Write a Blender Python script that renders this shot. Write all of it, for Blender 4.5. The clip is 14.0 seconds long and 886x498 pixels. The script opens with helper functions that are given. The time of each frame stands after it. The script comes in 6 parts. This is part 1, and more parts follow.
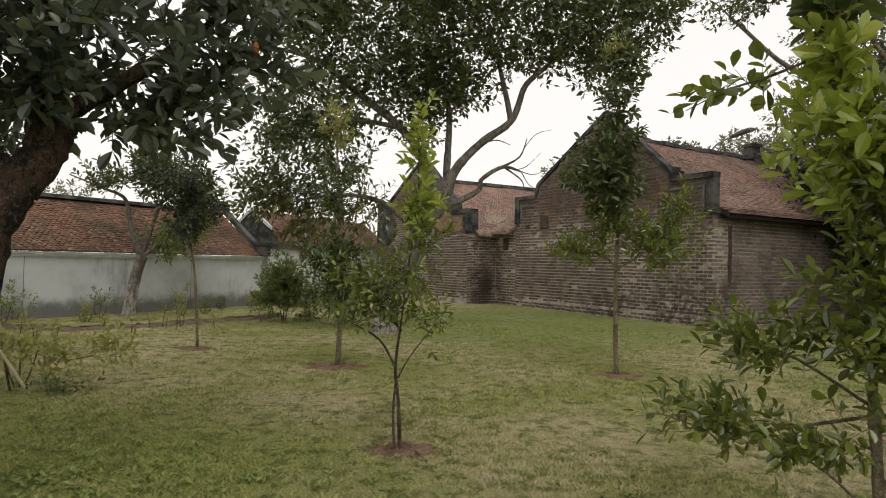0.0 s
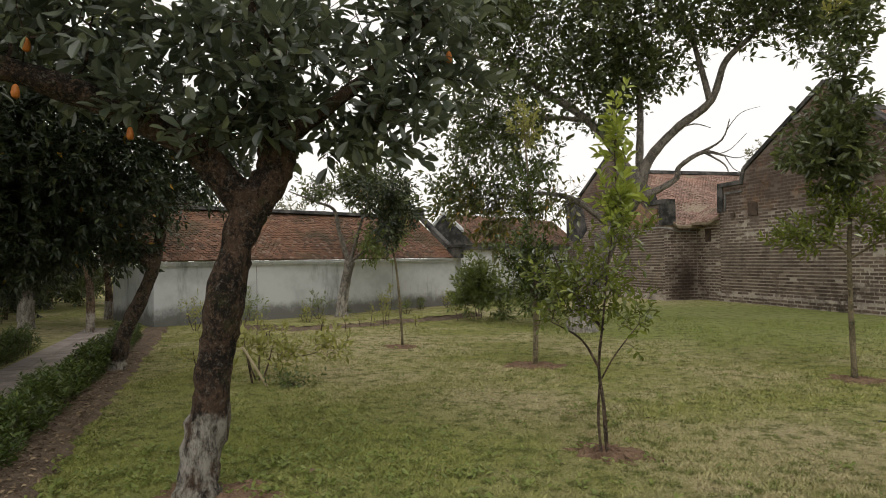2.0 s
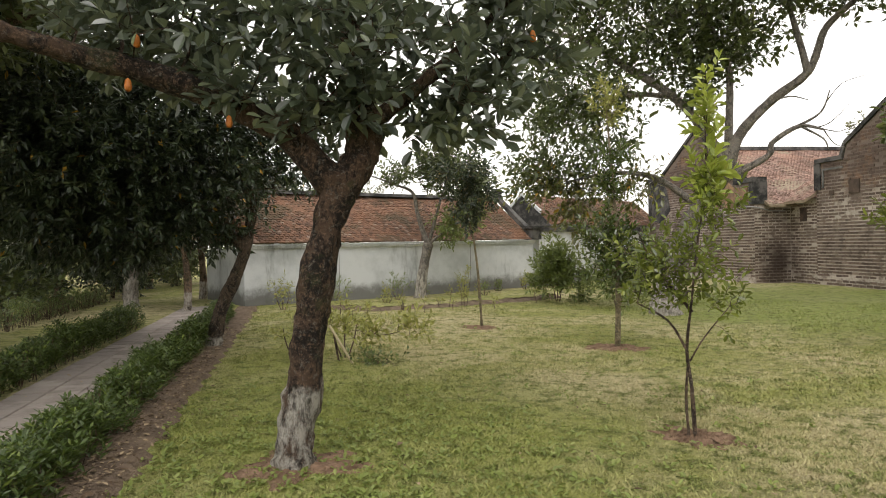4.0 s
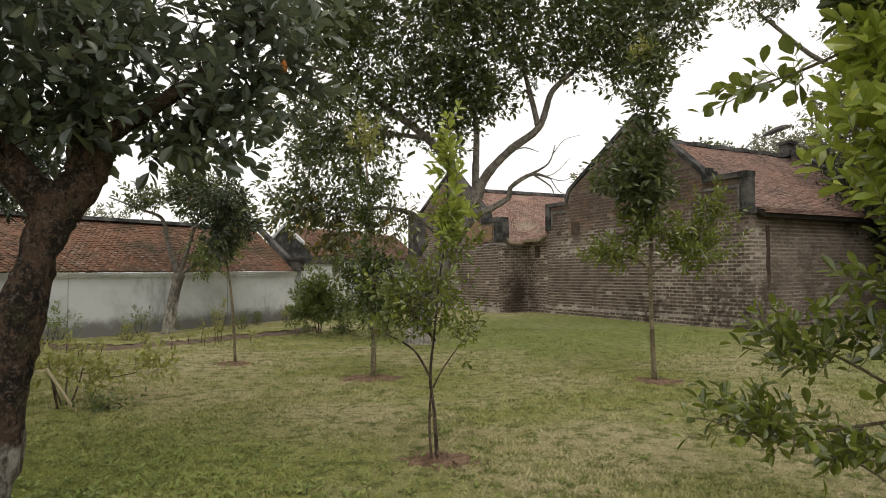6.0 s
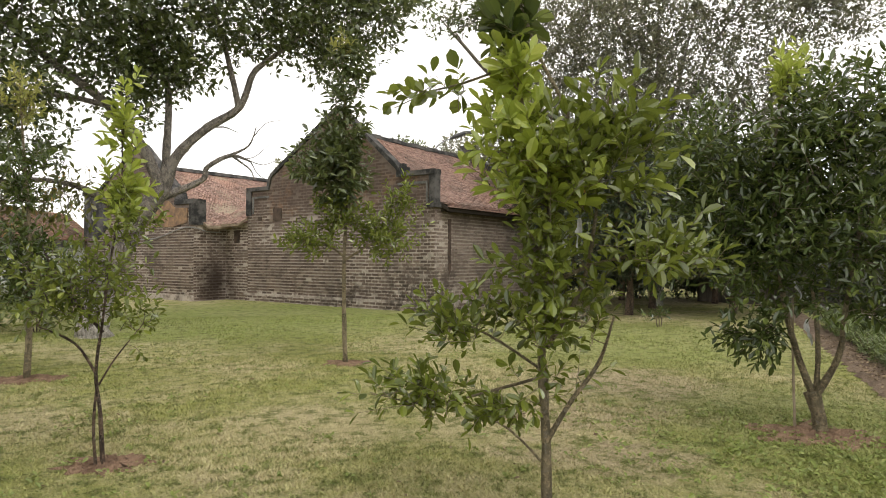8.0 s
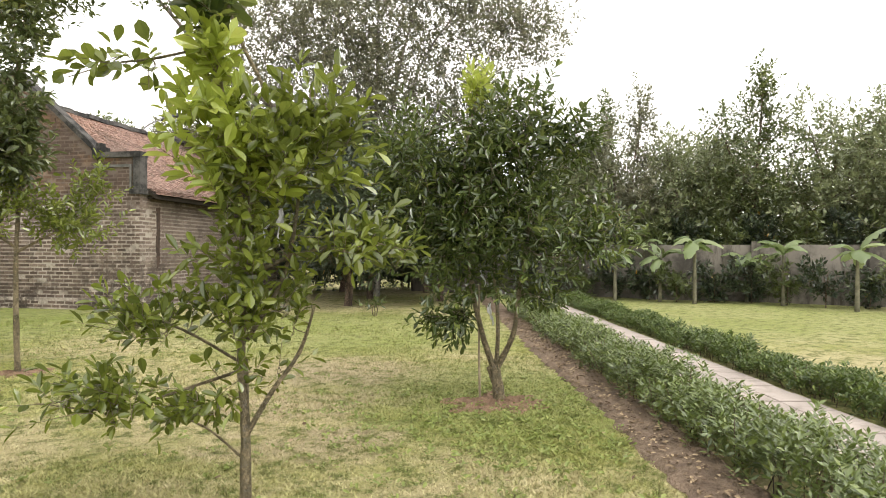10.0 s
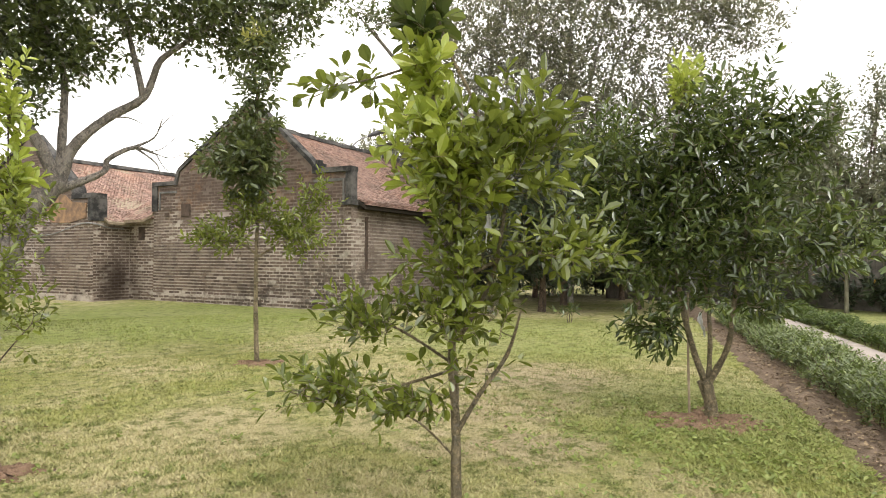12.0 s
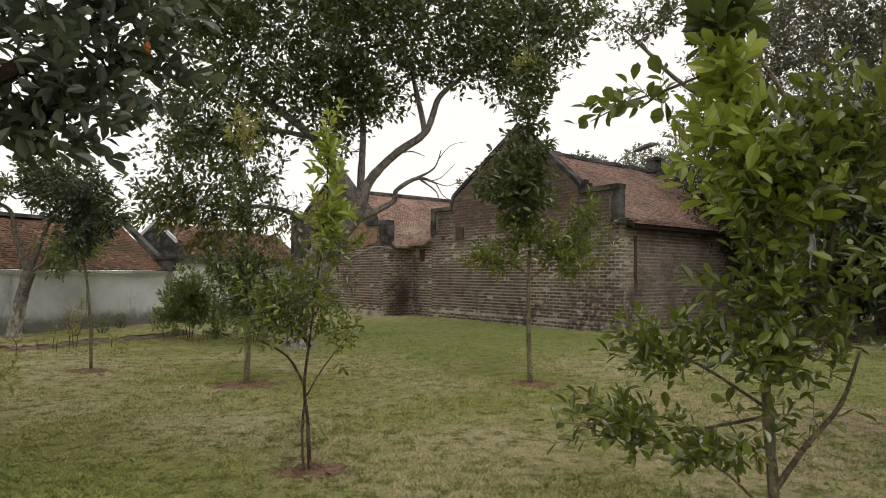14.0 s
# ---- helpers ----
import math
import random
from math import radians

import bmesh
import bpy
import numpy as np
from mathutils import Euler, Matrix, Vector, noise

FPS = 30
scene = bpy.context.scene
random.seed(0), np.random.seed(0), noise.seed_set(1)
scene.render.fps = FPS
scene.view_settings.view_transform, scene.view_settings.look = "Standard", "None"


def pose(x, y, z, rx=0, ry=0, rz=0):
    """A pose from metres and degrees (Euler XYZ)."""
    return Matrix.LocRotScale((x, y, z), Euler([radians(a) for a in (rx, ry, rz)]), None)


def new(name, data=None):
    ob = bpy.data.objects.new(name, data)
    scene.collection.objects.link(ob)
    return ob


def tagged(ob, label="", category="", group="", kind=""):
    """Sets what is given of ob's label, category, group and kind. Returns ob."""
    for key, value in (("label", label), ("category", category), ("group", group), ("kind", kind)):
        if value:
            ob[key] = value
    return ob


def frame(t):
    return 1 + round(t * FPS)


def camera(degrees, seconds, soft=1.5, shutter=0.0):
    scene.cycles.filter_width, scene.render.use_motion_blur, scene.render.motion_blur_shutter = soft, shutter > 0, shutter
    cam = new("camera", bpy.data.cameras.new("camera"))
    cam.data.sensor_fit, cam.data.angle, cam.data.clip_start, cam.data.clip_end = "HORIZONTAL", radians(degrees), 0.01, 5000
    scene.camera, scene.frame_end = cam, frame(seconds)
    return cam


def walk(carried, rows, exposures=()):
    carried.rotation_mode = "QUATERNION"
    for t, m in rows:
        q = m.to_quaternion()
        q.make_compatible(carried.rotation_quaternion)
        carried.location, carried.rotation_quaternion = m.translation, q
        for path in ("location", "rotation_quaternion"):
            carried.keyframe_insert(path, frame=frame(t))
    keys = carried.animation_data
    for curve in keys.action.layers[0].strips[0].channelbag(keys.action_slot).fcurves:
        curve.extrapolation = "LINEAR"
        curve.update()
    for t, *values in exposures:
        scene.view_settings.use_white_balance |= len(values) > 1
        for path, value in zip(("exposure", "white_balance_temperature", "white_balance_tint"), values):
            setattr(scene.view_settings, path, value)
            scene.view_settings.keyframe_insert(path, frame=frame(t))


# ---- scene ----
cam = camera(69.75, 14.0, 0.95)
# seconds, eye x, y, z, yaw, pitch, roll
ROWS = [
    (0.0, -0.000, 0.000, 1.500, -0.00, 1.22, -1.16),
    (0.5, -0.022, 0.005, 1.516, 4.06, 1.05, -0.59),
    (1.0, -0.026, 0.041, 1.498, 7.31, 1.31, 0.16),
    (1.5, -0.031, 0.027, 1.505, 10.68, 1.22, 0.88),
    (2.0, -0.070, 0.025, 1.504, 16.89, 1.03, 0.91),
    (2.2, -0.081, 0.025, 1.504, 19.70, 0.84, 0.83),
    (3.2, -0.102, -0.008, 1.500, 27.20, 0.15, 0.95),
    (4.3, -0.106, -0.041, 1.492, 20.66, -0.43, 0.93),
    (4.5, -0.098, -0.034, 1.491, 18.18, -0.04, 0.71),
    (5.0, -0.069, -0.011, 1.490, 12.85, 1.23, 0.67),
    (5.5, -0.041, -0.003, 1.491, 8.31, 2.11, 0.60),
    (6.0, 0.002, -0.009, 1.490, 2.86, 2.13, 0.56),
    (6.5, 0.037, -0.010, 1.489, -4.77, 1.89, 0.37),
    (7.0, 0.073, -0.024, 1.484, -11.65, 1.55, -0.03),
    (7.5, 0.091, -0.040, 1.484, -17.08, 1.48, -0.14),
    (8.0, 0.107, -0.054, 1.481, -23.32, 0.86, -0.19),
    (8.5, 0.133, -0.083, 1.475, -29.73, 0.14, 0.19),
    (9.0, 0.155, -0.124, 1.473, -36.70, -0.28, 0.05),
    (9.2, 0.161, -0.136, 1.473, -39.24, -0.22, 0.01),
    (10.25, 0.200, -0.150, 1.465, -48.50, 0.40, -0.30),
    (11.3, 0.203, -0.128, 1.456, -41.92, 0.87, -0.50),
    (11.5, 0.188, -0.119, 1.457, -39.05, 0.93, -0.61),
    (12.0, 0.134, -0.086, 1.460, -30.66, 0.79, -0.28),
    (12.5, 0.080, -0.057, 1.479, -21.45, 0.68, -0.07),
    (13.0, 0.041, -0.030, 1.476, -13.43, 1.20, -0.78),
    (13.5, 0.022, -0.009, 1.484, -7.38, 2.29, -0.48),
    (14.0, 0.053, 0.090, 1.499, -7.40, 2.37, -0.35),
]
EXPOSURES = [(0.0, -0.05), (1.5, -0.05), (2.2, 0.05), (4.3, 0.66), (4.5, 0.62), (5.0, 0.29), (5.5, 0.23), (6.5, 0.0), (7.1, -0.12), (7.5, 0.32), (8.0, 0.68), (8.5, 0.9), (9.0, 1.13), (11.5, 1.32), (12.0, 1.2), (12.5, 0.96), (13.0, 0.6), (13.5, 0.12), (14.0, -0.02)]
walk(cam, [(t, pose(x, y, z, 90 + pitch, roll, yaw)) for t, x, y, z, yaw, pitch, roll in ROWS], EXPOSURES)

# ---- light: a bright overcast sky ----
world = bpy.data.worlds.new("overcast_sky")
scene.world = world
world.use_nodes = True
wn, wl = world.node_tree.nodes, world.node_tree.links
sky = wn.new("ShaderNodeTexSky")
sky.sky_type, sky.sun_disc = "NISHITA", False
sky.sun_elevation, sky.sun_rotation = radians(52), radians(188)
veil = wn.new("ShaderNodeMix")
veil.data_type = "RGBA"
veil.inputs[0].default_value = 0.93
wl.new(sky.outputs[0], veil.inputs[6])
veil.inputs[7].default_value = (11.0, 10.6, 10.15, 1)
back = wn["Background"]
back.inputs[1].default_value = 0.1
wl.new(veil.outputs[2], back.inputs[0])
sun = new("sun", bpy.data.lights.new("sun", "SUN"))
sun.data.energy, sun.data.angle, sun.data.color = 0.7, radians(25), (1.0, 0.97, 0.92)
sun.matrix_world = pose(0, 0, 30, 38, 0, 8)


# ---- materials ----
class Mat:
    """A small builder of node materials."""

    def __init__(self, name, rough=0.8):
        self.m = bpy.data.materials.new(name)
        self.m.use_nodes = True
        self.n, self.l = self.m.node_tree.nodes, self.m.node_tree.links
        self.b = self.n["Principled BSDF"]
        self.b.inputs["Roughness"].default_value = rough
        self.b.inputs["Specular IOR Level"].default_value = 0.3
        self.geo = self.n.new("ShaderNodeNewGeometry")
        self.pos = self.geo.outputs["Position"]

    def noise(self, scale, detail=4, rough=0.6, stretch=None):
        t = self.n.new("ShaderNodeTexNoise")
        t.inputs["Scale"].default_value, t.inputs["Detail"].default_value = scale, detail
        t.inputs["Roughness"].default_value = rough
        src = self.pos
        if stretch:
            s = self.n.new("ShaderNodeVectorMath")
            s.operation = "MULTIPLY"
            s.inputs[1].default_value = stretch
            self.l.new(src, s.inputs[0])
            src = s.outputs[0]
        self.l.new(src, t.inputs["Vector"])
        return t.outputs["Fac"]

    def ramp(self, fac, lo, hi):
        r = self.n.new("ShaderNodeMapRange")
        r.inputs[1].default_value, r.inputs[2].default_value = lo, hi
        r.interpolation_type = "SMOOTHSTEP"
        self.l.new(fac, r.inputs[0])
        return r.outputs[0]

    def put(self, socket, value):
        if isinstance(value, tuple):
            socket.default_value = (*value[:3], 1)
        elif isinstance(value, (int, float)):
            socket.default_value = value
        else:
            self.l.new(value, socket)

    def mix(self, fac, a, b, blend="MIX"):
        x = self.n.new("ShaderNodeMix")
        x.data_type, x.blend_type = "RGBA", blend
        self.put(x.inputs[0], fac), self.put(x.inputs[6], a), self.put(x.inputs[7], b)
        return x.outputs[2]

    def math(self, op, a, b=0.0):
        x = self.n.new("ShaderNodeMath")
        x.operation = op
        self.put(x.inputs[0], a), self.put(x.inputs[1], b)
        return x.outputs[0]

    def height(self):
        s = self.n.new("ShaderNodeSeparateXYZ")
        self.l.new(self.pos, s.inputs[0])
        return s.outputs[2]

    def island(self):
        return self.geo.outputs["Random Per Island"]

    def spot(self, x, y, r0, r1, wobble=1.0):
        """1 inside a worn spot of the ground, 0 outside, with a ragged edge."""
        d = self.n.new("ShaderNodeVectorMath")
        d.operation = "DISTANCE"
        self.l.new(self.pos, d.inputs[0])
        d.inputs[1].default_value = (x, y, 0)
        e = self.math("ADD", d.outputs["Value"], self.math("MULTIPLY", self.noise(1.3, 4), wobble * 2))
        return self.math("SUBTRACT", 1.0, self.ramp(e, r0 + wobble, r1 + wobble))

    def piece(self):
        """Random by object and by island together."""
        o = self.n.new("ShaderNodeObjectInfo")
        s = self.math("ADD", o.outputs["Random"], self.island())
        return self.math("FRACT", s)

    def done(self, colour, bump=None, strength=0.3, depth=0.01):
        self.put(self.b.inputs["Base Color"], colour)
        if bump is not None:
            k = self.n.new("ShaderNodeBump")
            k.inputs["Strength"].default_value, k.inputs["Distance"].default_value = strength, depth
            self.l.new(bump, k.inputs["Height"])
            self.l.new(k.outputs[0], self.b.inputs["Normal"])
        return self.m


def plain(name, a, b, scale=6.0, rough=0.8, fine=60.0, strength=0.3, depth=0.01):
    k = Mat(name, rough)
    big, small = k.noise(scale, 5), k.noise(fine, 3)
    c = k.mix(k.ramp(big, 0.3, 0.7), a, b)
    c = k.mix(k.math("MULTIPLY", small, 0.35), c, tuple(x * 0.55 for x in a))
    return k.done(c, small, strength, depth)


def leaf_mat(name, dark, mid, young, rough=0.42, through_light=0.35, gold=0.0, gloss=0.9):
    k = Mat(name, rough)
    k.b.inputs["Specular IOR Level"].default_value = gloss
    r = k.piece()
    c = k.mix(k.ramp(r, 0.0, 0.75), dark, mid)
    c = k.mix(k.ramp(r, 0.8, 1.0), c, young)
    c = k.mix(k.ramp(k.noise(1.6, 2), 0.35, 0.7), c, k.mix(0.5, c, mid))
    if gold:
        c = k.mix(k.math("GREATER_THAN", k.math("FRACT", k.math("MULTIPLY", r, 91.7)), 1 - gold), c, (0.42, 0.24, 0.03))
    k.put(k.b.inputs["Base Color"], c)
    t = k.n.new("ShaderNodeBsdfTranslucent")
    k.put(t.inputs[0], k.mix(0.55, c, young))
    s = k.n.new("ShaderNodeMixShader")
    s.inputs[0].default_value = through_light
    k.l.new(k.b.outputs[0], s.inputs[1]), k.l.new(t.outputs[0], s.inputs[2])
    k.l.new(s.outputs[0], k.n["Material Output"].inputs[0])
    return k.m


def bark_mat(name, a, b, white_to=0.0, moss=(0.05, 0.06, 0.02), lime=(0.58, 0.54, 0.47)):
    """Rough bark, with lime wash up to a height where the trunk has it."""
    k = Mat(name, 0.9)
    ridges = k.math("ADD", k.math("MULTIPLY", k.noise(26, 6, 0.75, (1, 1, 0.6)), 0.55), k.math("MULTIPLY", k.noise(9, 5, 0.7), 0.45))
    c = k.mix(k.ramp(k.noise(6, 6, 0.7, (1, 1, 0.7)), 0.42, 0.58), a, b)
    c = k.mix(k.math("MULTIPLY", k.ramp(k.noise(5, 4), 0.55, 0.7), 0.6), c, moss)
    c = k.mix(k.math("MULTIPLY", k.ramp(k.noise(30, 8, 0.85), 0.51, 0.59), 0.75), c, (b[0] * 1.2 + 0.1, b[1] * 1.15 + 0.07, b[2] * 1.1 + 0.045))
    c = k.mix(k.math("MULTIPLY", k.ramp(k.noise(15, 7, 0.8, (1, 1, 0.5)), 0.53, 0.6), 0.85), c, (a[0] * 0.7, a[1] * 0.7, a[2] * 0.7))
    c = k.mix(k.math("MULTIPLY", k.ramp(k.noise(23, 8, 0.85), 0.55, 0.61), 0.6), c, (0.27, 0.245, 0.205))
    if white_to:
        edge = k.math("ADD", k.height(), k.math("MULTIPLY", k.noise(7, 5), 0.35))
        wash = k.math("SUBTRACT", 1.0, k.ramp(edge, white_to + 0.12, white_to + 0.2))
        wash = k.math("MULTIPLY", wash, k.ramp(k.noise(13, 8, 0.78, (1, 1, 0.4)), 0.38, 0.62))
        c = k.mix(wash, c, lime)
    return k.done(c, k.math("ADD", ridges, k.math("MULTIPLY", k.noise(60, 5, 0.8), 0.4)), 1.0, 0.08)


def weathering(k, c, mould=0.8):
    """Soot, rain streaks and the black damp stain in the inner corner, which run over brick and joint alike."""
    streak = k.ramp(k.noise(0.9, 6, 0.7, (1, 1, 0.22)), 0.5, 0.7)
    c = k.mix(k.math("MULTIPLY", streak, 0.42), c, (0.05, 0.042, 0.036))
    blotch = k.ramp(k.noise(0.75, 6, 0.72), 0.52, 0.68)
    c = k.mix(k.math("MULTIPLY", blotch, 0.6), c, (0.07, 0.054, 0.044))
    rust = k.ramp(k.noise(1.1, 5, 0.7), 0.5, 0.66)
    ragged = k.math("ADD", k.height(), k.math("MULTIPLY", k.noise(0.8, 6, 0.7), 1.6))
    high = k.ramp(ragged, 3.1, 4.3)
    skim = k.mix(rust, (0.095, 0.064, 0.05), (0.20, 0.112, 0.062))
    c = k.mix(k.math("MULTIPLY", high, 0.78), c, skim)
    smear = k.ramp(k.noise(0.55, 7, 0.75, (1, 1, 1.5)), 0.53, 0.63)
    c = k.mix(k.math("MULTIPLY", smear, 0.6), c, (0.17, 0.132, 0.108))
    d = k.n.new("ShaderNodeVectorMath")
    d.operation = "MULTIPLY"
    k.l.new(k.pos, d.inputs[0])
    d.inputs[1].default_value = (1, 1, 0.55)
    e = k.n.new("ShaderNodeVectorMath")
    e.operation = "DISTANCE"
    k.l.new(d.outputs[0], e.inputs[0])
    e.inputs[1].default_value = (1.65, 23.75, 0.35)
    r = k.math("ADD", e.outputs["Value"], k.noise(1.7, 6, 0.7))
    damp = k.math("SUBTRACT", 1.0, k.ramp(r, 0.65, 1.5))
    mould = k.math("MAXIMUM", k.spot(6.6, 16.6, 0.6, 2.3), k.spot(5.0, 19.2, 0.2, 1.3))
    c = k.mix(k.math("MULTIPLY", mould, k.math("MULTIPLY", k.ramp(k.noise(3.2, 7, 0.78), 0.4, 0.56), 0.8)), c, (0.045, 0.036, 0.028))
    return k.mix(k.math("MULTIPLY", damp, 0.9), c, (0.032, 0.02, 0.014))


def brick_mat(name, a, b, c3):
    k = Mat(name, 0.9)
    r = k.piece()
    c = k.mix(k.ramp(r, 0.0, 0.7), a, b)
    c = k.mix(k.ramp(r, 0.88, 1.0), c, c3)
    pale = k.ramp(k.noise(0.8, 5, 0.7), 0.55, 0.72)
    c = k.mix(k.math("MULTIPLY", pale, 0.45), c, (0.36, 0.30, 0.25))
    g = k.noise(40, 6, 0.75)
    c = k.mix(k.math("MULTIPLY", k.ramp(g, 0.42, 0.62), 0.55), c, tuple(x * 0.4 for x in a))
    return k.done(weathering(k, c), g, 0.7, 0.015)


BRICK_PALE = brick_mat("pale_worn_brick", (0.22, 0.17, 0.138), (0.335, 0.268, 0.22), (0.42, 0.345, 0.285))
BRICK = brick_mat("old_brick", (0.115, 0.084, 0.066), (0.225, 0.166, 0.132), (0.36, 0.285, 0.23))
k = Mat("lime_mortar", 0.95)
mort = k.mix(k.ramp(k.noise(1.4, 7, 0.78), 0.5, 0.66), (0.50, 0.44, 0.375), (0.21, 0.165, 0.138))
mort = k.mix(k.ramp(k.noise(7, 5, 0.7), 0.55, 0.68), mort, (0.16, 0.125, 0.10))
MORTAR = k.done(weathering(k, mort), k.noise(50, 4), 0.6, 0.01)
k = Mat("mossy_render", 0.95)
ren = k.mix(k.ramp(k.noise(2.2, 6, 0.7), 0.4, 0.62), (0.028, 0.028, 0.027), (0.12, 0.113, 0.105))
RENDER = k.done(ren, k.noise(30, 5), 0.7, 0.02)
k = Mat("lime_plaster", 0.92)
pl = k.mix(k.ramp(k.noise(0.9, 6, 0.65), 0.4, 0.68), (0.66, 0.675, 0.68), (0.47, 0.49, 0.49))
pl = k.mix(k.math("MULTIPLY", k.ramp(k.noise(1.0, 6, 0.7, (1, 1, 0.25)), 0.52, 0.68), 0.7), pl, (0.17, 0.175, 0.16))
damp = k.math("SUBTRACT", 1.0, k.ramp(k.math("ADD", k.height(), k.math("MULTIPLY", k.noise(2.2, 6, 0.7), -0.75)), -0.2, 0.16))
pl = k.mix(k.math("MULTIPLY", damp, 0.85), pl, (0.12, 0.115, 0.10))
PLASTER = k.done(pl, k.noise(25, 5), 0.4, 0.01)


def tile_mat(name, a, b, moss, amount):
    k = Mat(name, 0.85)
    r = k.piece()
    c = k.mix(k.ramp(r, 0.0, 0.8), a, b)
    c = k.mix(k.ramp(r, 0.86, 1.0), c, (0.30, 0.22, 0.17))
    c = k.mix(k.math("MULTIPLY", k.ramp(k.noise(1.0, 6, 0.7), 0.47, 0.62), amount), c, moss)
    c = k.mix(k.math("MULTIPLY", k.ramp(k.noise(0.45, 5, 0.7), 0.5, 0.66), 0.6), c, (b[0] * 1.1, b[1] * 1.0, b[2] * 0.9))
    c = k.mix(k.math("MULTIPLY", k.ramp(k.noise(16, 6, 0.8), 0.6, 0.7), 0.45), c, (0.36, 0.32, 0.27))
    g = k.noise(60, 4)
    c = k.mix(k.math("MULTIPLY", k.ramp(g, 0.4, 0.7), 0.4), c, (0.08, 0.05, 0.04))
    return k.done(c, g, 0.5, 0.006)


TILE = tile_mat("terracotta_tile", (0.24, 0.152, 0.122), (0.45, 0.30, 0.242), (0.15, 0.118, 0.095), 0.5)
TILE_OLD = tile_mat("mossy_tile", (0.11, 0.066, 0.046), (0.235, 0.128, 0.08), (0.085, 0.07, 0.04), 0.85)
def lawn_colour(k, green, straw):
    dry = k.ramp(k.noise(0.32, 6, 0.7), 0.4, 0.62)
    for x, y, r in ((4.4, 6.4, 1.6), (1.2, 5.6, 1.4), (-1.5, 6.6, 1.5), (-5.2, 9.9, 1.5), (-6.6, 10.4, 1.1), (-4.2, 10.6, 1.1), (1.0, 3.0, 1.2), (3.5, 4.4, 1.0), (2.9, 5.2, 1.3)):
        dry = k.math("MAXIMUM", dry, k.math("MULTIPLY", k.spot(x, y, r * 0.4, r), 0.95))
    c = k.mix(dry, green, straw)
    c = k.mix(k.math("MULTIPLY", k.spot(2.0, 16.5, 3.0, 6.5), 0.75), c, (0.235, 0.295, 0.068))
    lush = k.math("MAXIMUM", k.spot(5.7, 3.9, 1.0, 2.5), k.math("MAXIMUM", k.spot(8.0, 9.5, 2.0, 4.5), k.spot(17.0, 6.0, 4.0, 8.0)))
    c = k.mix(k.math("MULTIPLY", lush, 0.7), c, (0.265, 0.305, 0.094))
    bare = k.math("MAXIMUM", k.spot(5.3, 6.1, 0.5, 1.3), k.math("MAXIMUM", k.spot(4.0, 4.9, 0.3, 1.1), k.spot(3.1, 3.9, 0.3, 0.9)))
    c = k.mix(k.math("MULTIPLY", bare, 0.7), c, (0.50, 0.40, 0.275))
    return k.mix(k.math("MULTIPLY", k.spot(-3.4, 4.2, 1.6, 3.6), 0.65), c, (0.30, 0.335, 0.078))


k = Mat("lawn_ground", 1.0)
gr = lawn_colour(k, (0.305, 0.315, 0.092), (0.53, 0.455, 0.262))
gr = k.mix(k.ramp(k.noise(4.5, 7, 0.78), 0.47, 0.62), gr, (0.135, 0.155, 0.04))
gr = k.mix(k.ramp(k.noise(11, 5, 0.7), 0.56, 0.68), gr, (0.38, 0.33, 0.15))
gr = k.mix(k.math("MULTIPLY", k.ramp(k.noise(30, 5, 0.75), 0.48, 0.7), 0.55), gr, (0.21, 0.165, 0.075))
gr = k.mix(k.math("MULTIPLY", k.ramp(k.noise(8, 7, 0.8), 0.5, 0.64), 0.35), gr, (0.085, 0.10, 0.028))
LAWN = k.done(gr, k.noise(45, 6, 0.8), 1.0, 0.04)
k = Mat("grass_blade", 0.65)
bl = lawn_colour(k, (0.33, 0.34, 0.098), (0.55, 0.48, 0.275))
bl = k.mix(k.ramp(k.noise(4.5, 7, 0.78), 0.47, 0.62), bl, (0.15, 0.185, 0.042))
bl = k.mix(k.math("MULTIPLY", k.ramp(k.island(), 0.2, 1.0), 0.6), bl, (0.26, 0.265, 0.08))
bl = k.mix(k.math("MULTIPLY", k.ramp(k.island(), 0.9, 0.95), 0.5), bl, (0.45, 0.38, 0.19))
bl = k.mix(k.math("MULTIPLY", k.ramp(k.noise(8, 7, 0.8), 0.5, 0.66), 0.45), bl, (0.10, 0.135, 0.03))
GRASS = k.done(bl)
SOIL = plain("red_brown_soil", (0.15, 0.108, 0.075), (0.285, 0.21, 0.148), 5, 1.0, 45, 1.0, 0.05)
RED_SOIL = plain("red_clay_soil", (0.20, 0.125, 0.08), (0.37, 0.24, 0.158), 9, 1.0, 45, 1.0, 0.05)
k = Mat("path_paving", 0.9)
pv = k.mix(k.ramp(k.piece(), 0, 1), (0.30, 0.26, 0.232), (0.39, 0.338, 0.30))
pv = k.mix(k.math("MULTIPLY", k.ramp(k.noise(3, 6, 0.7), 0.45, 0.65), 0.6), pv, (0.20, 0.17, 0.145))
PAVING = k.done(pv, k.noise(40, 5), 0.5, 0.01)
k = Mat("stained_concrete", 0.95)
cc = k.mix(k.ramp(k.noise(0.9, 6, 0.7), 0.38, 0.64), (0.08, 0.072, 0.062), (0.24, 0.215, 0.185))
cc = k.mix(k.math("MULTIPLY", k.ramp(k.noise(2.4, 6, 0.75, (1, 1, 0.18)), 0.48, 0.64), 0.8), cc, (0.055, 0.047, 0.038))
CONCRETE = k.done(cc, k.noise(25, 5), 0.5, 0.01)
WOOD = plain("weathered_wood", (0.24, 0.19, 0.13), (0.38, 0.31, 0.22), 8, 0.8, 70)
BAMBOO = plain("pale_bamboo", (0.52, 0.43, 0.28), (0.62, 0.53, 0.36), 8, 0.6, 70)
